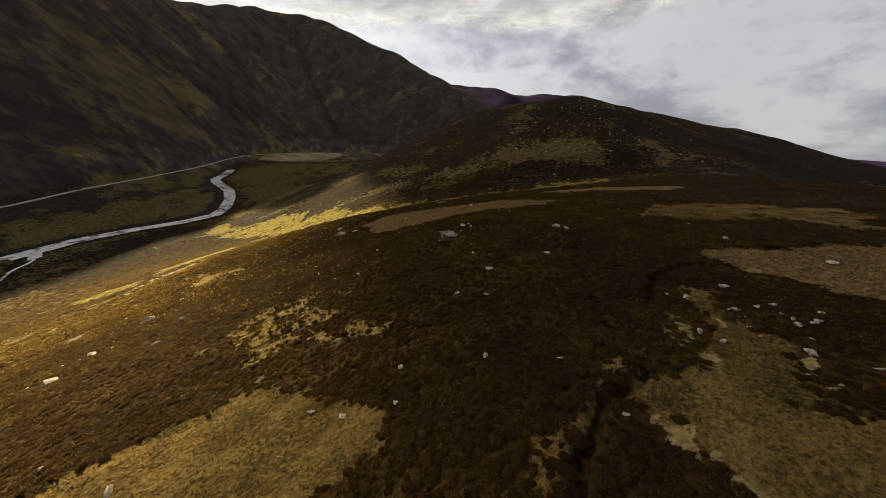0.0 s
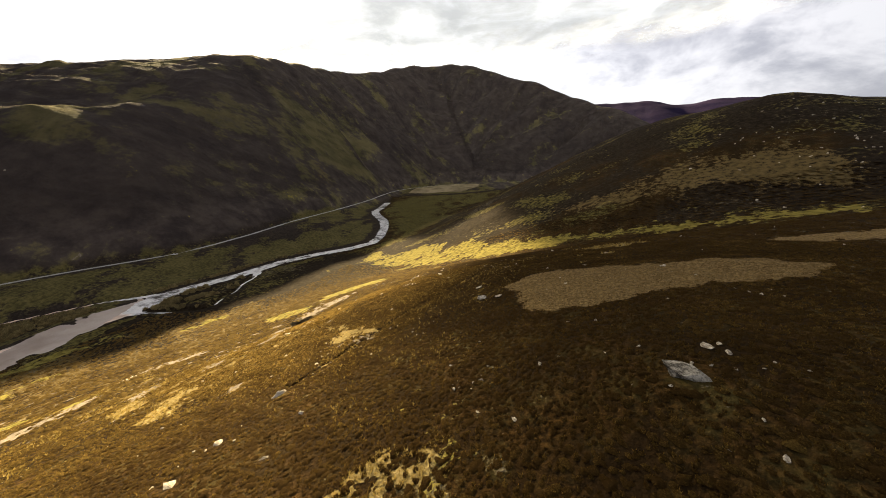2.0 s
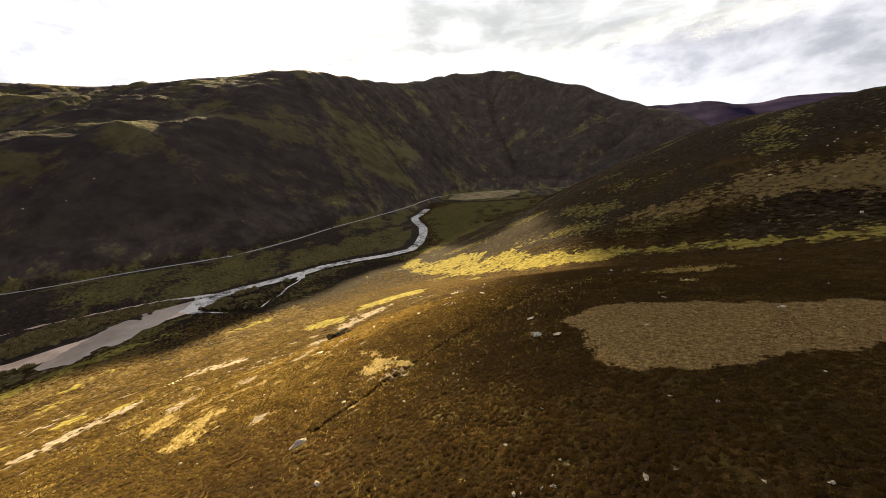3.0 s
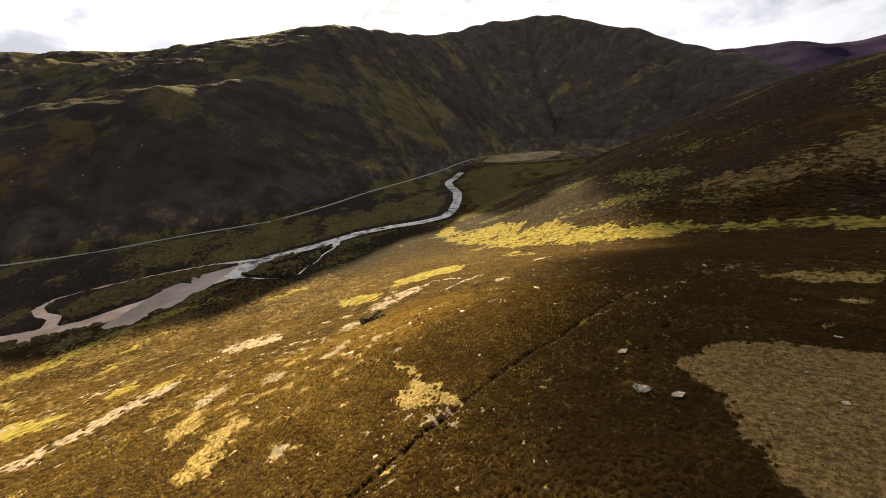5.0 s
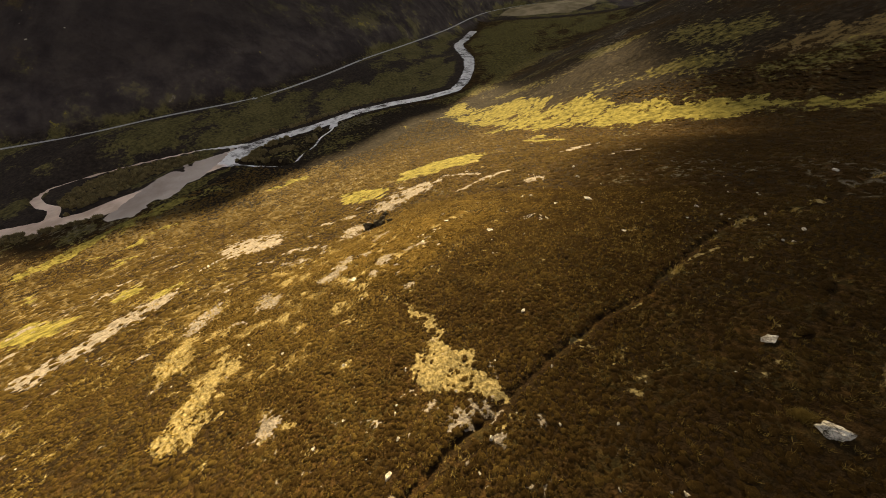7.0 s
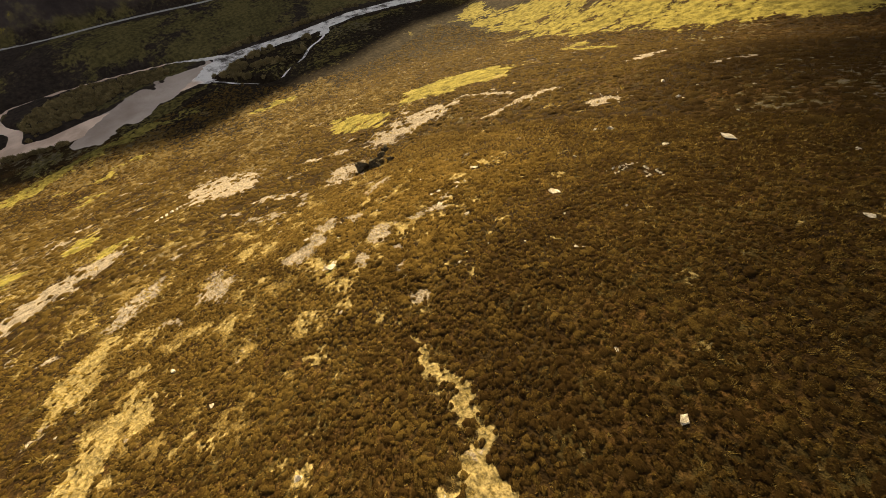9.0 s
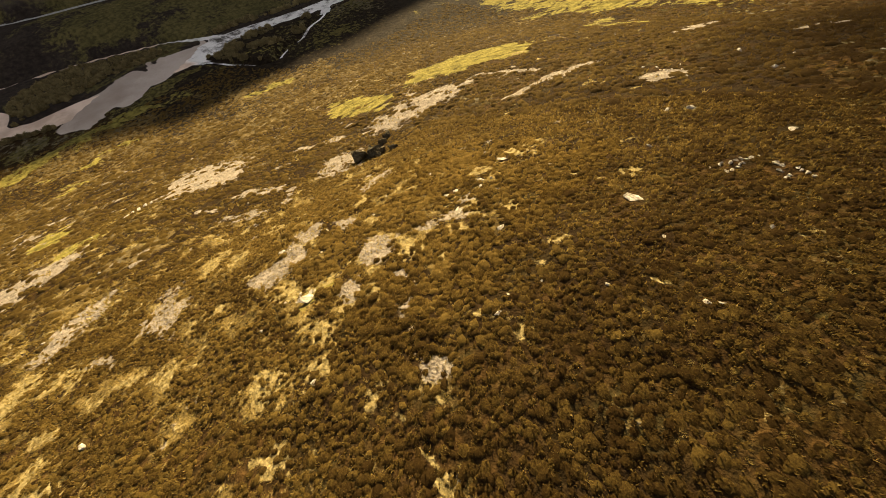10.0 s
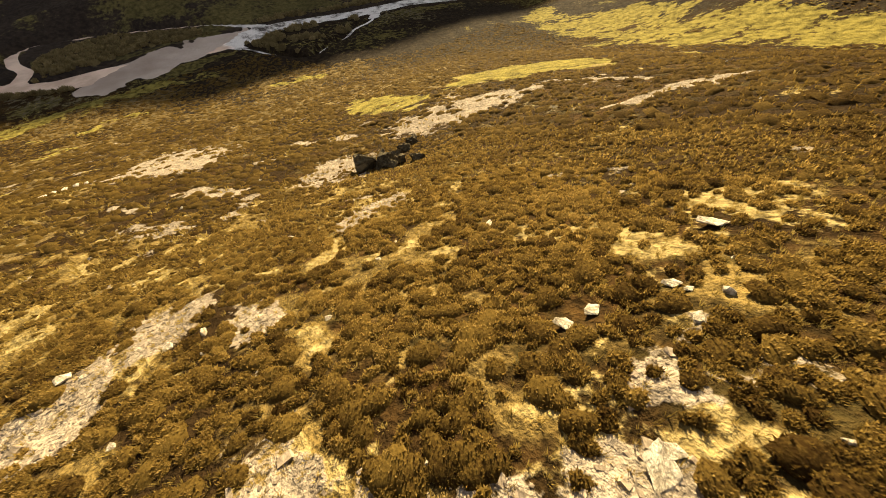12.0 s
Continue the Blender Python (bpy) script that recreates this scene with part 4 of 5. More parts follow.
ROCKS_BROW = [(1.9, 35.8, 0.73), (2.7, 35.4, 0.49), (2.6, 30.8, 0.25), (-7.0, 30.7, 0.36), (-9.3, 31.4, 0.42), (-28.6, 23.6, 1.2), (-29.8, 27.3, 1.0), (-31.0, 33.9, 1.4), (3.6, 61.2, 0.9),
        (-22.9, 26.7, 0.6), (2.7, 29.2, 0.36), (-6.5, 35.4, 0.4), (-13.4, 36.6, 0.34), (-1.1, 36.1, 0.28), (-2.8, 35.9, 0.22), (-24.5, 31.1, 0.6), (-5.1, 64.6, 0.62), (-6.7, 54.9, 0.66),
        (-2.3, 74.4, 0.65), (-13.0, 93.0, 0.9), (-16.8, 73.1, 0.56), (-19.0, 76.2, 0.8), (-23.7, 49.3, 0.25), (-27.8, 43.0, 0.28)]
ROCKS_SLOPE = [(-43.3, 67.6, 1.05), (-48.1, 62.9, 0.5), (-42.1, 61.2, 0.28), (-38.7, 76.8, 0.82), (-28.8, 69.5, 0.6), (-43.5, 44.0, 0.55), (-52.6, 41.7, 0.44), (-59.3, 40.1, 0.53), (-40.7, 90.5, 0.73),
         (-32.9, 40.3, 0.6), (-43.9, 80.3, 0.66), (-45.3, 80.2, 0.5), (-44.5, 74.1, 0.55), (-43.8, 98, 0.9), (-40.1, 89.8, 0.6), (-45.1, 59.0, 0.2), (-41.3, 64.8, 0.24), (-60.5, 64.0, 0.3),
         (-61.2, 65.2, 0.24), (-54.0, 61.2, 0.24), (-50.5, 65.5, 0.2), (-55.7, 66.4, 0.2), (-52.5, 69.3, 0.18), (-69.4, 55.5, 0.27), (-57.3, 74.6, 0.35), (-55.0, 65.9, 0.25)]
SLABS = [(-54.1, 65.1, 0.52, 20), (-53.9, 65.8, 0.50, 55), (-53.1, 67.6, 0.42, 10), (-52.8, 67.6, 0.26, 40), (-51.8, 63.6, 0.72, 100), (-53.3, 70.8, 0.85, 15), (-52.4, 66.8, 0.36, 70),
         (-58.8, 68.0, 0.45, 100), (-62.8, 54.7, 0.62, 30), (-51.8, 63.9, 0.4, 0), (-55.2, 53.4, 1.05, 40), (-55.6, 53.8, 0.5, 80), (-35.2, 78.7, 1.2, 150), (-32.3, 55.4, 0.5, 60), (-18.6, 58.0, 0.95, 20),
         (-14.3, 53.0, 0.9, 10)]


def rock_free(x, y):
    """False where a rock lies."""
    free = np.ones(len(x), bool)
    for a, b, s, *_ in ROCKS_START + ROCKS_BROW + ROCKS_SLOPE + SLABS + [(0.6, 33.3, 1.9), (-16.6, 53.1, 1.9), (-40.2, 72.2, 1.1), (-38.5, 72.0, 1.0)]:
        free &= np.hypot(x - a, y - b) > 0.55 * s + 0.10
    return free


# ---- heather, grass and stones ----
def scatter(low, high, step, seed):
    """Points of a jittered grid."""
    rng = np.random.default_rng(seed)
    gx, gy = np.meshgrid(np.arange(low[0], high[0], step), np.arange(low[1], high[1], step))
    x = gx.ravel() + rng.uniform(-0.5, 0.5, gx.size) * step
    y = gy.ravel() + rng.uniform(-0.5, 0.5, gx.size) * step
    return x, y, rng


def bushes(x, y, rng, radius, sprigs, sprig, material_used, name, label, squat=1.0, mixed=1.0, fresh=0.0, simple=False):
    """Low uneven bushes as one mesh: each a lumpy mound with small upright sprigs all over it."""
    n = len(x)
    z = height(x, y)
    r = radius * np.clip(np.exp(rng.normal(0, 0.34, n)), 0.45, 1.9)
    east = smoothstep(-58, -28, x)
    tall = r * rng.uniform(0.55, 1.0, n) * squat * (1 - 0.32 * east)
    # eastwards the cloud's shade is also put into the heather's tone
    tone = np.clip(0.40 + fresh - 0.34 * east + 0.15 * smoothstep(-30, -100, x) + 0.34 * fbm(x / 2.3, y / 2.3, 3, 121) + rng.normal(0, 0.13 * mixed, n), 0, 1)
    # the mound: a skirt, a shoulder and a crown, each corner pushed in or out
    ring = np.arange(6) * math.pi / 3
    hull = np.concatenate([np.stack([np.cos(ring), np.sin(ring), 0 * ring - 0.2], 1), np.stack([0.74 * np.cos(ring + 0.5), 0.74 * np.sin(ring + 0.5), 0 * ring + 0.55], 1), [(0, 0, 0.88)]])
    if simple:
        hull = np.concatenate([hull[:6], np.stack([0.6 * np.cos(ring[::2] + 0.5), 0.6 * np.sin(ring[::2] + 0.5), 0 * ring[::2] + 0.75], 1)])
    m = len(hull)
    turn = rng.uniform(0, 2 * math.pi, n)
    c, q = np.cos(turn)[:, None], np.sin(turn)[:, None]
    long = rng.uniform(0.75, 1.3, n)[:, None]
    hx, hy = hull[None, :, 0] * long, hull[None, :, 1] / long
    push = rng.uniform(0.72, 1.15, (n, m))
    mound = np.stack([(c * hx - q * hy) * push * r[:, None], (q * hx + c * hy) * push * r[:, None], hull[None, :, 2] * push * tall[:, None]], -1)
    core = np.stack([x, y, z], 1)[:, None] + mound * 0.93
    faces = [f for i in range(6) for f in ((i, (i + 1) % 6, 6 + i), ((i + 1) % 6, 6 + (i + 1) % 6, 6 + i), (6 + i, 6 + (i + 1) % 6, 12))]
    if simple:
        faces = [(6, 7, 8)] + [f for i in range(3) for f in ((2 * i, 2 * i + 1, 6 + i), (2 * i + 1, (2 * i + 2) % 6, 6 + i), ((2 * i + 2) % 6, 6 + (i + 1) % 3, 6 + i))]
    # sprigs on the mound's faces
    k = n * sprigs
    who = np.repeat(np.arange(n), sprigs)
    f = np.array(faces)[rng.integers(0, len(faces), k)]
    a, b = rng.uniform(0, 1, k), rng.uniform(0, 1, k)
    a, b = np.where(a + b > 1, 1 - a, a), np.where(a + b > 1, 1 - b, b)
    p0, p1, p2 = (core[who, f[:, v]] for v in range(3))
    base = p0 + (p1 - p0) * a[:, None] + (p2 - p0) * b[:, None]
    nrm = np.cross(p1 - p0, p2 - p0)
    nrm /= np.linalg.norm(nrm, axis=1)[:, None] + 1e-9
    lean = nrm * 0.6 + np.array([0, 0, 0.7]) + rng.normal(0, 0.28, (k, 3))
    lean /= np.linalg.norm(lean, axis=1)[:, None]
    flat = np.cross(lean, rng.normal(0, 1, (k, 3)))
    flat /= np.linalg.norm(flat, axis=1)[:, None] + 1e-9
    size = sprig * rng.uniform(0.6, 1.4, k)[:, None]
    base = base - lean * size * 0.35
    tri = np.stack([base - flat * size * 0.42, base + flat * size * 0.42, base + lean * size * 1.75], 1).reshape(-1, 3)
    core_faces = (np.array(faces)[None] + m * np.arange(n)[:, None, None]).reshape(-1, 3) + len(tri)
    co = np.concatenate([tri, core.reshape(-1, 3)])
    me = raw_mesh(name, co, np.concatenate([np.arange(len(tri)).reshape(-1, 3), core_faces]), smooth=True)
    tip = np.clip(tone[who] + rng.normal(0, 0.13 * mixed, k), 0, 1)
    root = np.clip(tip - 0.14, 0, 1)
    # pale sprig tips; roots and mound carry the shade inside the bush
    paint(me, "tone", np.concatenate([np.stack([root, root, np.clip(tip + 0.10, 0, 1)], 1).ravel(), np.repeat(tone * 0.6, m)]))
    me.materials.append(material_used)
    return tagged(new(name, me), label, "heather", kind="stuff")


def tufts(x, y, rng, tall, blades, width, material_used, name, label):
    """Grass tufts as one mesh of bent blades."""
    n = len(x)
    z = height(x, y)
    who = np.repeat(np.arange(n), blades)
    k = len(who)
    tone = np.clip(0.5 + 0.5 * fbm(x / 2.3, y / 2.3, 3, 131) + rng.normal(0, 0.15, n), 0, 1)
    turn, spread_out = rng.uniform(0, 2 * math.pi, k), rng.uniform(0.1, 1.0, k)
    h = tall * rng.uniform(0.5, 1.2, k)
    foot = np.stack([x[who] + 0.35 * tall * spread_out * np.cos(turn), y[who] + 0.35 * tall * spread_out * np.sin(turn), z[who] - 0.03], 1)
    tip = foot + np.stack([np.cos(turn) * spread_out * h * 0.8, np.sin(turn) * spread_out * h * 0.8, h], 1)
    flat = np.stack([-np.sin(turn), np.cos(turn), 0 * turn], 1) * width * 0.5
    tri = np.stack([foot - flat, foot + flat, tip], 1).reshape(-1, 3)
    me = raw_mesh(name, tri, np.arange(len(tri)).reshape(-1, 3), smooth=False)
    paint(me, "tone", np.repeat(np.clip(tone[who] + rng.normal(0, 0.12, k), 0, 1), 3))
    me.materials.append(material_used)
    return tagged(new(name, me), label, "grass", kind="stuff")


def rows_noise(x, y):
    """Narrow sheep terraces along the slope's contours: below -0.42 lie the treads between the rows of heather."""
    u, v = -0.93 * x + 0.37 * y, 0.37 * x + 0.93 * y
    wave = u / 1.25 + 0.9 * vnoise(u / 6, v / 9, 141) + 0.5 * vnoise(u / 2.2, v / 3.1, 142)
    return np.cos(2 * math.pi * wave) * 0.75 + 0.5 * vnoise(u / 1.5, v / 3.5, 143)


def thin_ground(x, y):
    """1 beside bare stony ground, where grass takes the place of heather."""
    total = 0.0 * x
    for area in NEAR_GRAVEL:
        total = np.maximum(total, np.clip(2 * inside(x, y, area, 2.4), 0, 1))
    return total


def grow_heather():
    near_low, near_high = (-67, 54), (-46, 75)

    def kept(x, y, rng, gap):
        f = cover_fields(x, y, height(x, y))
        open_ground = smoothstep(-40, -54, x)
        share = heather_share(x, y, f) * (1.1 - (0.25 + 0.35 * open_ground) * (rows_noise(x, y) < -0.42) - gap * open_ground * (fbm(x / 1.3, y / 1.3, 3, 147) < -0.24))
        share = share * (1 - 0.5 * thin_ground(x, y) * (fbm(x / 0.9, y / 0.9, 2, 149) < 0.12))
        # bushes stay off the bank so that its darkened ground shows
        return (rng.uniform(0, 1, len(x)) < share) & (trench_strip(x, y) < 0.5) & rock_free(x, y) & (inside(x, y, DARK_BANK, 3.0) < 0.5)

    def out_of(x, y, low, high):
        return (x < low[0]) | (x > high[0]) | (y < low[1]) | (y > high[1])

    x, y, rng = scatter(near_low, near_high, 0.27, 1)
    keep = kept(x, y, rng, 0.75)
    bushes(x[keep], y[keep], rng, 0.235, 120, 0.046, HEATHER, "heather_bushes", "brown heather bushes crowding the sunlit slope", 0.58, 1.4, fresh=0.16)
    # dark round bushes standing singly in the straw patch
    x, y, rng = scatter((-17, 18), (-1, 32), 0.52, 12)
    f = cover_fields(x, y, height(x, y))
    keep = (f["straw"] > 0.3) & (rng.uniform(0, 1, len(x)) < 0.6)
    bushes(x[keep], y[keep], rng, 0.21, 60, 0.06, HEATHER, "heather_clumps", "dark heather clumps dotted over a straw patch", 0.95, fresh=-0.1)
    tiers = [((-76, 36), (-24, 84), near_low, near_high, 0.26, 0.19, 9, 0.075, 0.7, "heather_bank", "brown heather bushes on the open hillside"),
             ((-82, 10), (26, 82), (-76, 36), (-24, 84), 0.36, 0.22, 7, 0.075, 0.5, "heather_slope", "dense brown heather covering the hillside"),
             ((-130, -5), (40, 120), (-82, 10), (26, 82), 0.85, 0.52, 5, 0.12, 0.4, "heather_brow", "brown heather over the brow of the hill"),
             ((-240, -30), (110, 212), (-130, -5), (40, 120), 1.5, 0.8, 2, 0.20, 0.4, "heather_moor", "brown heather on the outer moor")]
    for k, (low, high, hole_low, hole_high, step, radius, sprigs, sprig, gap, name, label) in enumerate(tiers):
        x, y, rng = scatter(low, high, step, 20 + k)
        keep = out_of(x, y, hole_low, hole_high) & ((y > 2) | (x < -100)) & (x - 1 < 1.7 * (y - 2))
        x, y = x[keep], y[keep]
        keep = kept(x, y, rng, gap) & ((height(x, y) > valley_floor(x, y) + 0.5) | (line_dist(x, y, RIVER)[0] > 24 + 6 * vnoise(x / 9, y / 9, 145)))
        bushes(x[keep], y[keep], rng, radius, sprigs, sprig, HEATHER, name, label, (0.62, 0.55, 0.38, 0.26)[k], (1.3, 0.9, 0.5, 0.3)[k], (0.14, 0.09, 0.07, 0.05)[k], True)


def grow_grass():
    x, y, rng = scatter((-74, 34), (-24, 84), 0.34, 3)
    f = cover_fields(x, y, height(x, y))
    open_ground = 0.08 + smoothstep(-40, -54, x)
    share = 0.13 + 0.12 * (fbm(x / 4, y / 4, 3, 148) > 0.1) + 0.95 * (f["straw"] > 0.35) + 0.6 * open_ground * (fbm(x / 1.3, y / 1.3, 3, 147) < -0.16) + 0.5 * open_ground * (rows_noise(x, y) < -0.42) + 0.5 * thin_ground(x, y) * (f["gravel"] < 0.5) + 0.12 * (f["gravel"] > 0.3)
    keep = rng.uniform(0, 1, len(x)) < share
    tufts(x[keep], y[keep], rng, 0.15, 26, 0.016, TUSSOCK, "straw_tussocks", "yellow straw grass tussocks between the heather")
    x, y, rng = scatter((-118, 12), (36, 98), 0.62, 4)
    f = cover_fields(x, y, height(x, y))
    edge = (x > -74) & (x < -24) & (y > 34) & (y < 84)
    keep = (f["straw"] > 0.4) & ~edge & ((x < -18) | (y > 32))
    tufts(x[keep], y[keep], rng, 0.32, 10, 0.09, TUSSOCK, "straw_patches", "pale straw grass patches in the moor")
    x, y, rng = scatter((-34, 30), (-14, 80), 0.5, 11)
    keep = (fbm(x / 3.5, y / 3.5, 3, 189) + 0.6 * rng.uniform(-1, 1, len(x)) > 0.42)
    x, y = np.r_[x[keep], -17.4 + rng.normal(0, 0.17, 130), -23.7 + rng.normal(0, 0.25, 40)], np.r_[y[keep], 53.5 + rng.normal(0, 0.15, 130), 64.0 + rng.normal(0, 0.4, 40)]
    tufts(x, y, rng, 0.26, 20, 0.018, TUSSOCK, "straw_wisps", "yellow straw grass wisps in dark heather")
    x, y, rng = scatter((-18, 18), (0, 32), 0.24, 5)
    f = cover_fields(x, y, height(x, y))
    keep = (f["straw"] > 0.4) & (rng.uniform(0, 1, len(x)) < 0.9)
    tufts(x[keep], y[keep], rng, 0.20, 14, 0.03, TUSSOCK, "straw_tufts", "yellow straw grass tufts in a sunlit patch")
    x, y, rng = scatter((-18, 3), (38, 66), 0.24, 6)
    f = cover_fields(x, y, height(x, y))
    keep = (f["olive"] > 0.5) & (x > -18) & (rng.uniform(0, 1, len(x)) < 0.8)
    tufts(x[keep], y[keep], rng, 0.12, 9, 0.026, OLIVE_GRASS, "moor_grass", "short olive moor grass in open patches")
    keep = (f["burnt"] > 0.5) & (rng.uniform(0, 1, len(x)) < 0.7)
    tufts(x[keep], y[keep], rng, 0.15, 4, 0.05, STUBBLE, "burnt_stubble", "grey-brown stubble where heather was burnt")


grow_heather()
grow_grass()


def grow_scrub():
    """Leafless brown scrub on the river's islands and banks."""
    x, y, rng = scatter((-345, -20), (-215, 250), 1.9, 8)
    island = inside(x, y, [(-300, 20), (-318, 30), (-322, 55), (-300, 92), (-288, 96), (-290, 66), (-284, 40), (-284, 24)], 2.0)
    bank = inside(x, y, [(-300, -8), (-292, 6), (-276, 34), (-258, 36), (-266, 12), (-276, -10)], 2.0)
    dry = height(x, y) > river_level(y) - 0.55
    fork = inside(x, y, [(-262, 106), (-240, 113), (-228, 120), (-234, 140), (-246, 163), (-262, 172), (-272, 135)], 2.0)
    d, _, side = line_dist(x, y, RIVER)
    edge = (side > 0) & (d > 11) & (d < 17 + 5 * vnoise(x / 12, y / 12, 175)) & (y > 112) & (vnoise(x / 9, y / 9, 176) > -0.2)
    keep = ((island > 0.5) | (bank > 0.5) | edge | ((fork > 0.5) & (vnoise(x / 8, y / 8, 177) > -0.1))) & dry & (rng.uniform(0, 1, len(x)) < 0.85)
    made = bushes(x[keep], y[keep], rng, 1.25, 60, 0.45, SCRUB, "riverside_scrub", "leafless brown scrub on the river islands and banks", 1.2)
    tagged(made, category="scrub")


grow_scrub()

# ---- rocks ----
def rock_mesh(name, seed, flat, cuts, material_used, sub=3, rugged=1.0):
    """An angular stone about 1 across: a ball cut off by planes, then roughened."""
    rng = random.Random(seed)
    bm = bmesh.new()
    for _ in range(cuts):
        d = Vector((rng.gauss(0, 1), rng.gauss(0, 1), rng.gauss(0, 1))).normalized() * rng.uniform(0.44, 0.62)
        bm.verts.new((d.x, d.y * 0.85, max(-0.34, min(0.34 + 0.12 * d.x, d.z))))
    bmesh.ops.convex_hull(bm, input=bm.verts[:])
    bmesh.ops.delete(bm, geom=[v for v in bm.verts if not v.link_faces], context="VERTS")
    bmesh.ops.bevel(bm, geom=bm.edges[:], offset=0.03, segments=1, affect="EDGES", clamp_overlap=True)
    bmesh.ops.triangulate(bm, faces=bm.faces[:])
    bmesh.ops.subdivide_edges(bm, edges=[e for e in bm.edges if e.calc_length() > 0.2], cuts=sub, use_grid_fill=False)
    for v in bm.verts:
        v.co += v.co.normalized() * rugged * (0.025 * noise.noise(v.co * 7 + Vector((seed, 0, 0))) + 0.035 * noise.noise(v.co * 3 + Vector((0, seed, 0))))
        v.co.z *= flat
    me = bpy.data.meshes.new(name)
    bm.to_mesh(me)
    bm.free()
    me.materials.append(material_used)
    return me


STONES = [rock_mesh("boulder", 10 + k, (0.75, 0.9, 0.5, 0.8, 0.45, 0.65)[k], 9 + k % 3, PALE_ROCK, 2, 1.6) for k in range(6)]
CRAGS = [rock_mesh("crag", 40 + k, 1.25, 18, DARK_ROCK, 3, 4.0) for k in range(4)]


SLAB = [rock_mesh("slab", 33, 0.62, 20, GREY_ROCK, 2, 2.2)]
CRACKED = [rock_mesh("boulder", 57, 0.75, 13, CREAM_ROCK, 3, 2.6)]


def ground_z(x, y):
    return float(height(np.array([float(x)]), np.array([float(y)]))[0])


def put_rock(meshes, x, y, size, rng, label, category, group, name="boulder", sink=0.12, stretch=(1, 1, 1), turn=None):
    me = rng.choice(meshes)
    ob = new(name, me)
    low = min(v.co.z for v in me.vertices) * size * stretch[2]
    ob.matrix_world = pose(x, y, ground_z(x, y) - low - sink * size, rng.uniform(-12, 12), rng.uniform(-12, 12), rng.uniform(0, 360) if turn is None else turn) @ Matrix.Diagonal((size * stretch[0], size * stretch[1], size * stretch[2], 1))
    return tagged(ob, label, category, group)


def strew_pebbles():
    """Loose angular stones on the bare stony ground, as one mesh of small wedges."""
    x, y, rng = scatter((-84, 34), (-44, 84), 0.16, 9)
    f = cover_fields(x, y, height(x, y))
    near = np.exp(-((x + 57) ** 2 + (y - 60) ** 2) / 14.0 ** 2)
    keep = (f["gravel"] > 0.45) & (rng.uniform(0, 1, len(x)) < 0.25 + 0.55 * near)
    x, y = x[keep], y[keep]
    n = len(x)
    z = height(x, y)
    corner = np.array([(-1, -1, -1), (1, -1, -1), (1, 1, -1), (-1, 1, -1), (-0.8, -0.7, 1), (0.7, -0.8, 1), (0.8, 0.6, 0.6), (-0.6, 0.8, 0.8)])
    size = 0.028 * np.exp(rng.normal(0, 0.55, n))[:, None, None] * np.stack([rng.uniform(0.8, 1.6, n), rng.uniform(0.6, 1.1, n), rng.uniform(0.3, 0.7, n)], 1)[:, None]
    p = corner[None] * rng.uniform(0.7, 1.2, (n, 8, 1)) * size
    turn = rng.uniform(0, 2 * math.pi, n)
    c, q = np.cos(turn)[:, None], np.sin(turn)[:, None]
    co = np.stack([c * p[..., 0] - q * p[..., 1] + x[:, None], q * p[..., 0] + c * p[..., 1] + y[:, None], p[..., 2] + z[:, None] + 0.01], -1)
    quads = np.array([(4, 5, 6, 7), (0, 1, 5, 4), (1, 2, 6, 5), (2, 3, 7, 6), (3, 0, 4, 7)])
    me = raw_mesh("pebbles", co.reshape(-1, 3), (quads[None] + 8 * np.arange(n)[:, None, None]).reshape(-1, 4), smooth=False)
    me.materials.append(PEBBLE)
    tagged(new("pebbles", me), "loose pale pebbles on bare stony ground", "pebbles", kind="stuff")


strew_pebbles()


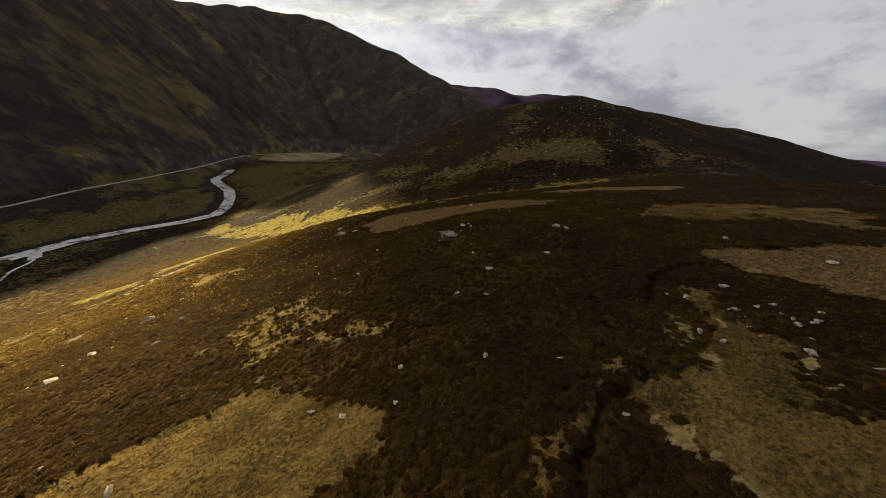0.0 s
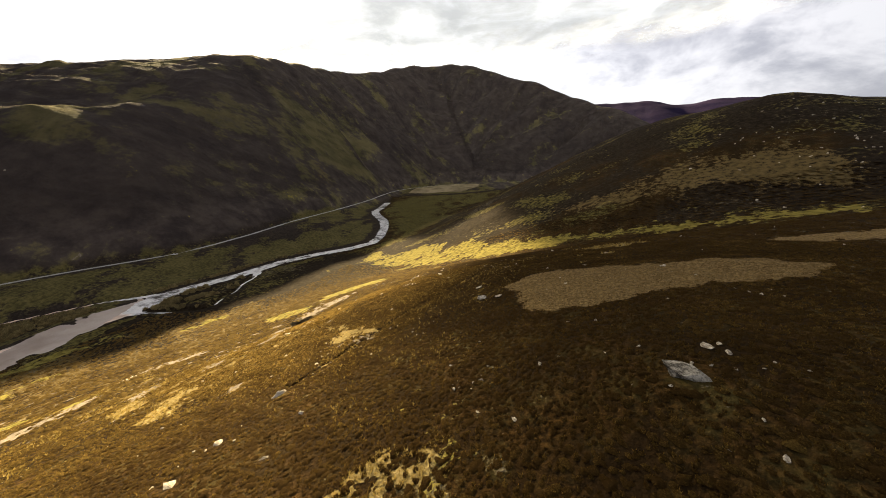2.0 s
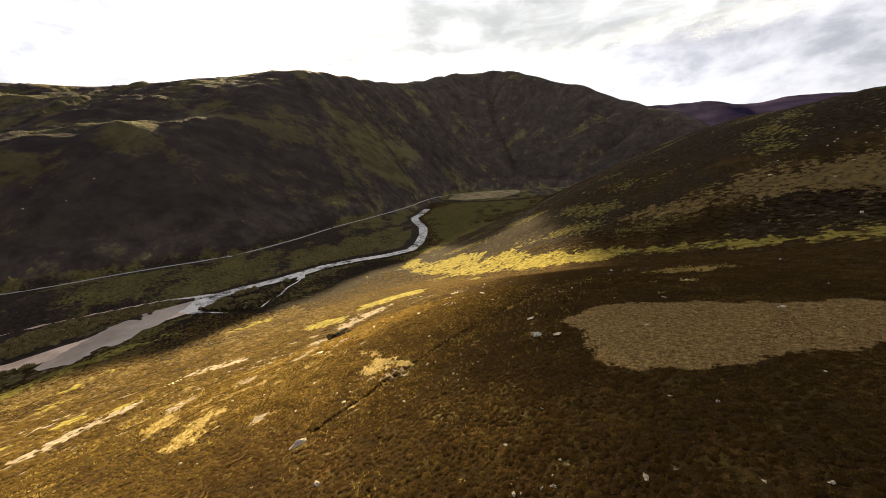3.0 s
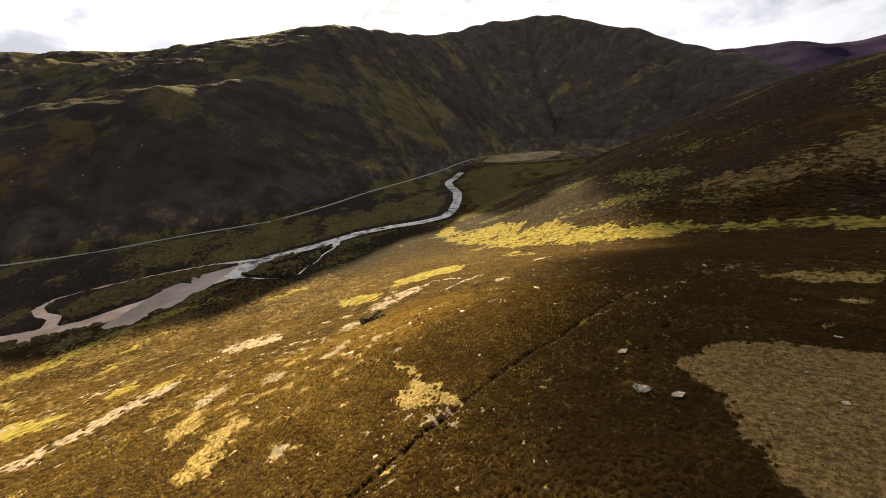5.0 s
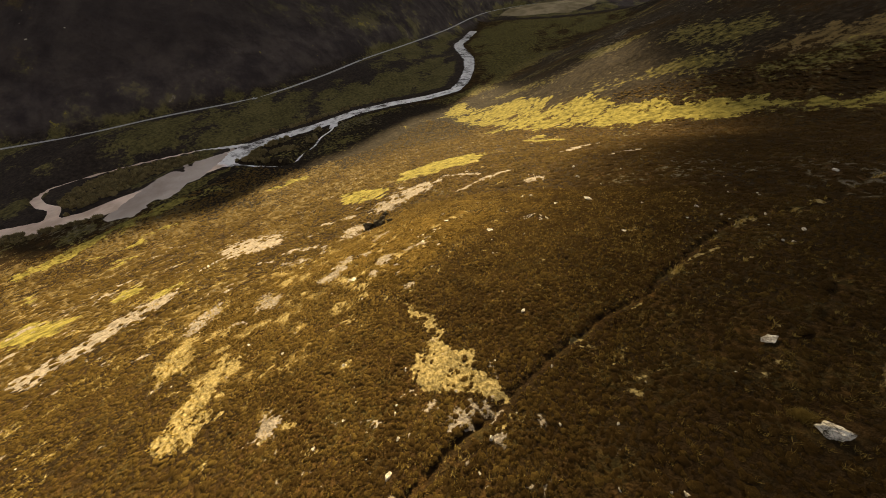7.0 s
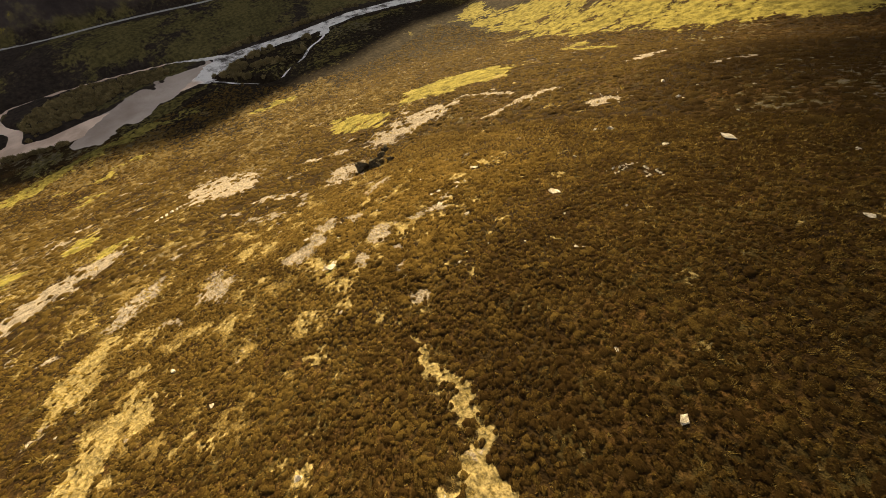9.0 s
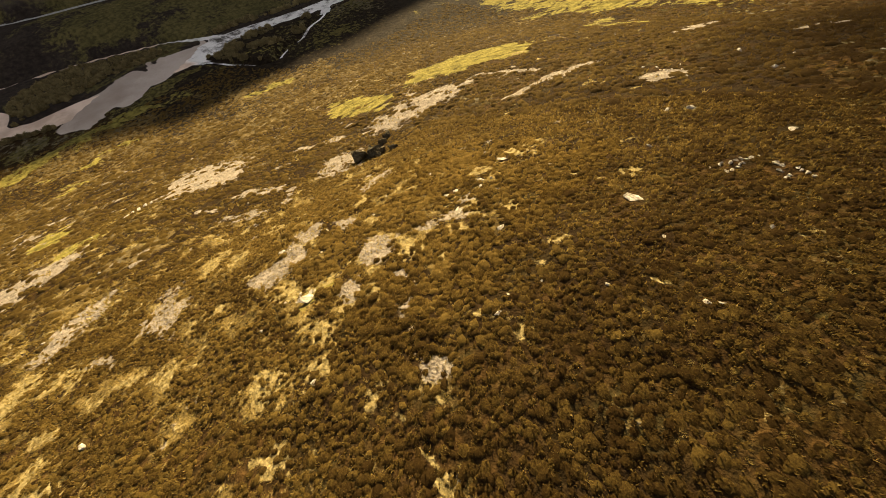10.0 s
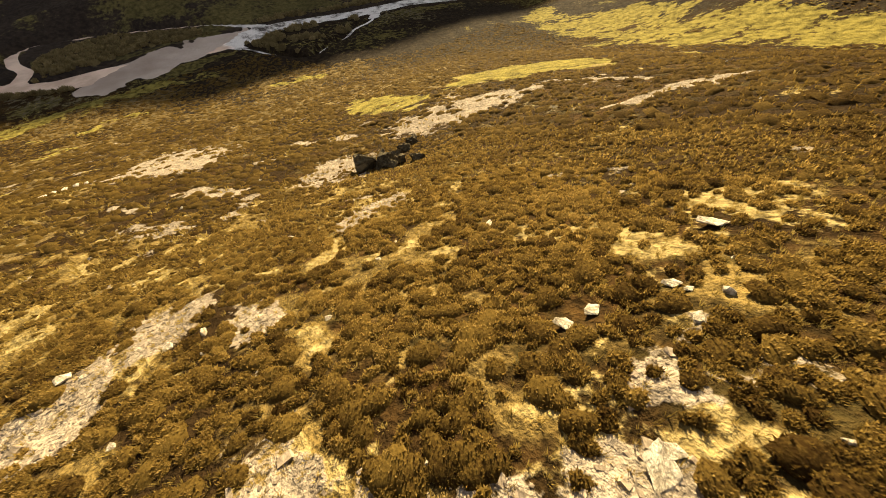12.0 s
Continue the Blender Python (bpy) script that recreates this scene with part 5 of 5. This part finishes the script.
def place_rocks():
    rng = random.Random(7)
    pale = "pale angular boulder lying in the brown heather"
    for x, y, s in ROCKS_START + ROCKS_BROW + ROCKS_SLOPE:
        put_rock(STONES, x, y, 0.92 * s, rng, pale, "boulder", "boulders on the moor", stretch=(1.15, 0.85, 0.75), sink=0.12)
    put_rock(CRACKED, -16.55, 53.25, 1.3, rng, "large pale cracked boulder in dark heather", "boulder", "boulders on the moor", stretch=(1.0, 0.95, 0.75), sink=0.10, turn=-20)
    for k in range(6):
        put_rock(STONES, -107.0 - 0.45 * k, 42.9 + 0.95 * k, (0.8, 1.1, 0.9, 1.2, 1.0, 0.7)[k], rng, "pale angular boulder in a broken row across the slope", "boulder", "row of boulders", stretch=(1.2, 0.8, 0.75), turn=130 + 9 * k)
    put_rock(SLAB, 0.6, 33.3, 1.55, rng, "long flat grey slab of rock in the heather", "boulder", "boulders on the moor", stretch=(1.2, 0.85, 1.1), sink=0.14, turn=-28)
    for x, y, s, turn in SLABS:
        put_rock(STONES[4:5], x, y, s, rng, "flat pale rock slab lying among heather bushes", "boulder", "boulders on the moor", stretch=(1.2, 0.85, 0.5), sink=-0.04, turn=turn)
    # a broken rib of rock: four short rows of stones
    for a, b, n in [((-41.2, 71.6), (-39.6, 73.1), 8), ((-40.3, 71.4), (-39.9, 72.6), 6), ((-38.9, 72.7), (-38.3, 71.4), 7), ((-38.1, 72.4), (-37.5, 71.8), 4)]:
        for k in range(n):
            f = k / (n - 1)
            put_rock(STONES, a[0] + f * (b[0] - a[0]) + rng.gauss(0, 0.07), a[1] + f * (b[1] - a[1]) + rng.gauss(0, 0.07), rng.uniform(0.2, 0.38), rng, "pale stone in a broken rib of rock", "stone", "rib of stones", name="stone", sink=0.1)
    small = "small pale stone half sunk in heather"
    clusters = [(-11.4, 34.2, 1.6, 9), (8.3, 49.3, 1.8, 7), (-21.9, 46.4, 1.8, 9), (-55.8, 53.2, 1.0, 6), (-48.5, 92, 3.0, 10), (-30.4, 26, 3.5, 10), (15.5, 18.5, 3.0, 14),
                (-31.5, 42, 7.0, 18), (-37, 41, 6, 14), (2, 36, 3, 8), (-121, 43, 4, 12), (-20, 74, 6, 12), (-60, 58, 5, 12)]
    for x, y, r, n in clusters:
        for _ in range(n):
            put_rock(STONES, x + rng.gauss(0, r * 0.5), y + rng.gauss(0, r * 0.5), rng.uniform(0.14, 0.40), rng, small, "stone", "scattered stones", name="stone")
    for _ in range(115):
        put_rock(STONES, rng.uniform(-110, 34), rng.uniform(14, 110), rng.uniform(0.15, 0.42), rng, small, "stone", "scattered stones", name="stone")
    far_label = "pale boulder on the far heather hillside"
    for _ in range(80):
        put_rock(STONES, rng.gauss(95, 30), rng.gauss(235, 30), rng.uniform(0.6, 1.5), rng, far_label, "boulder", "boulders on the far hill")
    for _ in range(9):
        put_rock(STONES, rng.gauss(-500, 22), rng.gauss(60, 45), rng.uniform(1.0, 2.6), rng, far_label, "boulder", "boulders on the far hill")
    dark = "dark mossy rock outcrop breaking through the slope"
    for x, y, s in [(-77.4, 72.4, 2.7), (-76.2, 73.2, 2.0), (-75.0, 73.4, 1.3), (-77.2, 75.4, 1.7), (-78.4, 77.0, 1.5), (-74.4, 76.0, 1.4), (-80.8, 80.2, 1.0), (-79.6, 79.0, 1.3), (-75.4, 74.8, 1.4)]:
        put_rock(CRAGS, x, y, s, rng, dark, "outcrop", "rock outcrops", name="outcrop", sink=0.36, stretch=(1.1, 0.85, 0.95))


place_rocks()


# ---- cars on the valley road ----
CAR_WHITE = plain_material("white_car_paint", (0.70, 0.70, 0.70), (0.80, 0.80, 0.80), 0.5, 0.25, 0.0)
CAR_DARK = plain_material("dark_car_paint", (0.020, 0.022, 0.026), (0.032, 0.034, 0.040), 0.5, 0.25, 0.0)
GLASS = plain_material("car_glass", (0.010, 0.012, 0.014), (0.018, 0.020, 0.022), 0.5, 0.08, 0.0)
TYRE = plain_material("tyre_rubber", (0.012, 0.012, 0.012), (0.024, 0.024, 0.024), 4.0, 0.9, 0.1)
RIM = plain_material("wheel_rim", (0.38, 0.38, 0.39), (0.52, 0.52, 0.53), 4.0, 0.35, 0.0, 1.0)


def part(name, bm, material_used, parent, label=""):
    me = bpy.data.meshes.new(name)
    bm.to_mesh(me)
    bm.free()
    me.materials.append(material_used)
    ob = new(name, me)
    ob.parent = parent
    return tagged(ob, label) if label else ob


def profile(points, half, bevel):
    """A side outline (x, z) drawn out across to both sides, with rounded edges."""
    bm = bmesh.new()
    a = [bm.verts.new((x, -half, z)) for x, z in points]
    face = bm.faces.new(a)
    made = bmesh.ops.extrude_face_region(bm, geom=[face])["geom"]
    bmesh.ops.translate(bm, vec=(0, 2 * half, 0), verts=[v for v in made if isinstance(v, bmesh.types.BMVert)])
    bmesh.ops.bevel(bm, geom=bm.edges[:], offset=bevel, segments=2, affect="EDGES")
    bmesh.ops.recalc_face_normals(bm, faces=bm.faces[:])
    return bm


def disc(radius, wide, x, y, z):
    bm = bmesh.new()
    bmesh.ops.create_cone(bm, cap_ends=True, segments=20, radius1=radius, radius2=radius, depth=wide, matrix=Matrix.Translation((x, y, z)) @ Matrix.Rotation(math.pi / 2, 4, "X"))
    bmesh.ops.bevel(bm, geom=bm.edges[:], offset=0.02, segments=1, affect="EDGES")
    return bm


def make_car(paintwork, label, x, y, turn):
    car = new("car")
    part("body", profile([(-2.1, 0.35), (2.1, 0.35), (2.15, 0.7), (1.95, 0.88), (0.9, 0.98), (-1.9, 1.0), (-2.15, 0.75)], 0.86, 0.06), paintwork, car)
    part("cabin", profile([(0.95, 0.95), (0.25, 1.46), (-1.35, 1.48), (-1.95, 0.98)], 0.72, 0.05), GLASS, car, "dark window glass")
    part("roof", profile([(0.22, 1.45), (0.12, 1.52), (-1.25, 1.53), (-1.36, 1.46)], 0.70, 0.02), paintwork, car)
    for wx in (-1.3, 1.32):
        for side in (-0.80, 0.80):
            tyre = part("wheel", disc(0.32, 0.2, wx, side, 0.32), TYRE, car, "black rubber tyre")
            part("rim", disc(0.19, 0.22, wx, side, 0.32), RIM, tyre, "grey metal rim")
    car.matrix_world = pose(x, y, float(river_level(y)) + 10.13, 0, 0, turn)
    tagged(car, label, "car", "cars on the valley road")


make_car(CAR_WHITE, "white hatchback car beside the valley road", -350.8, 168.6, 62)
make_car(CAR_WHITE, "white car near the river bend on the road", -415.5, 529.5, 106)
make_car(CAR_DARK, "dark car driving along the narrow valley road", -370.5, 308, 100)
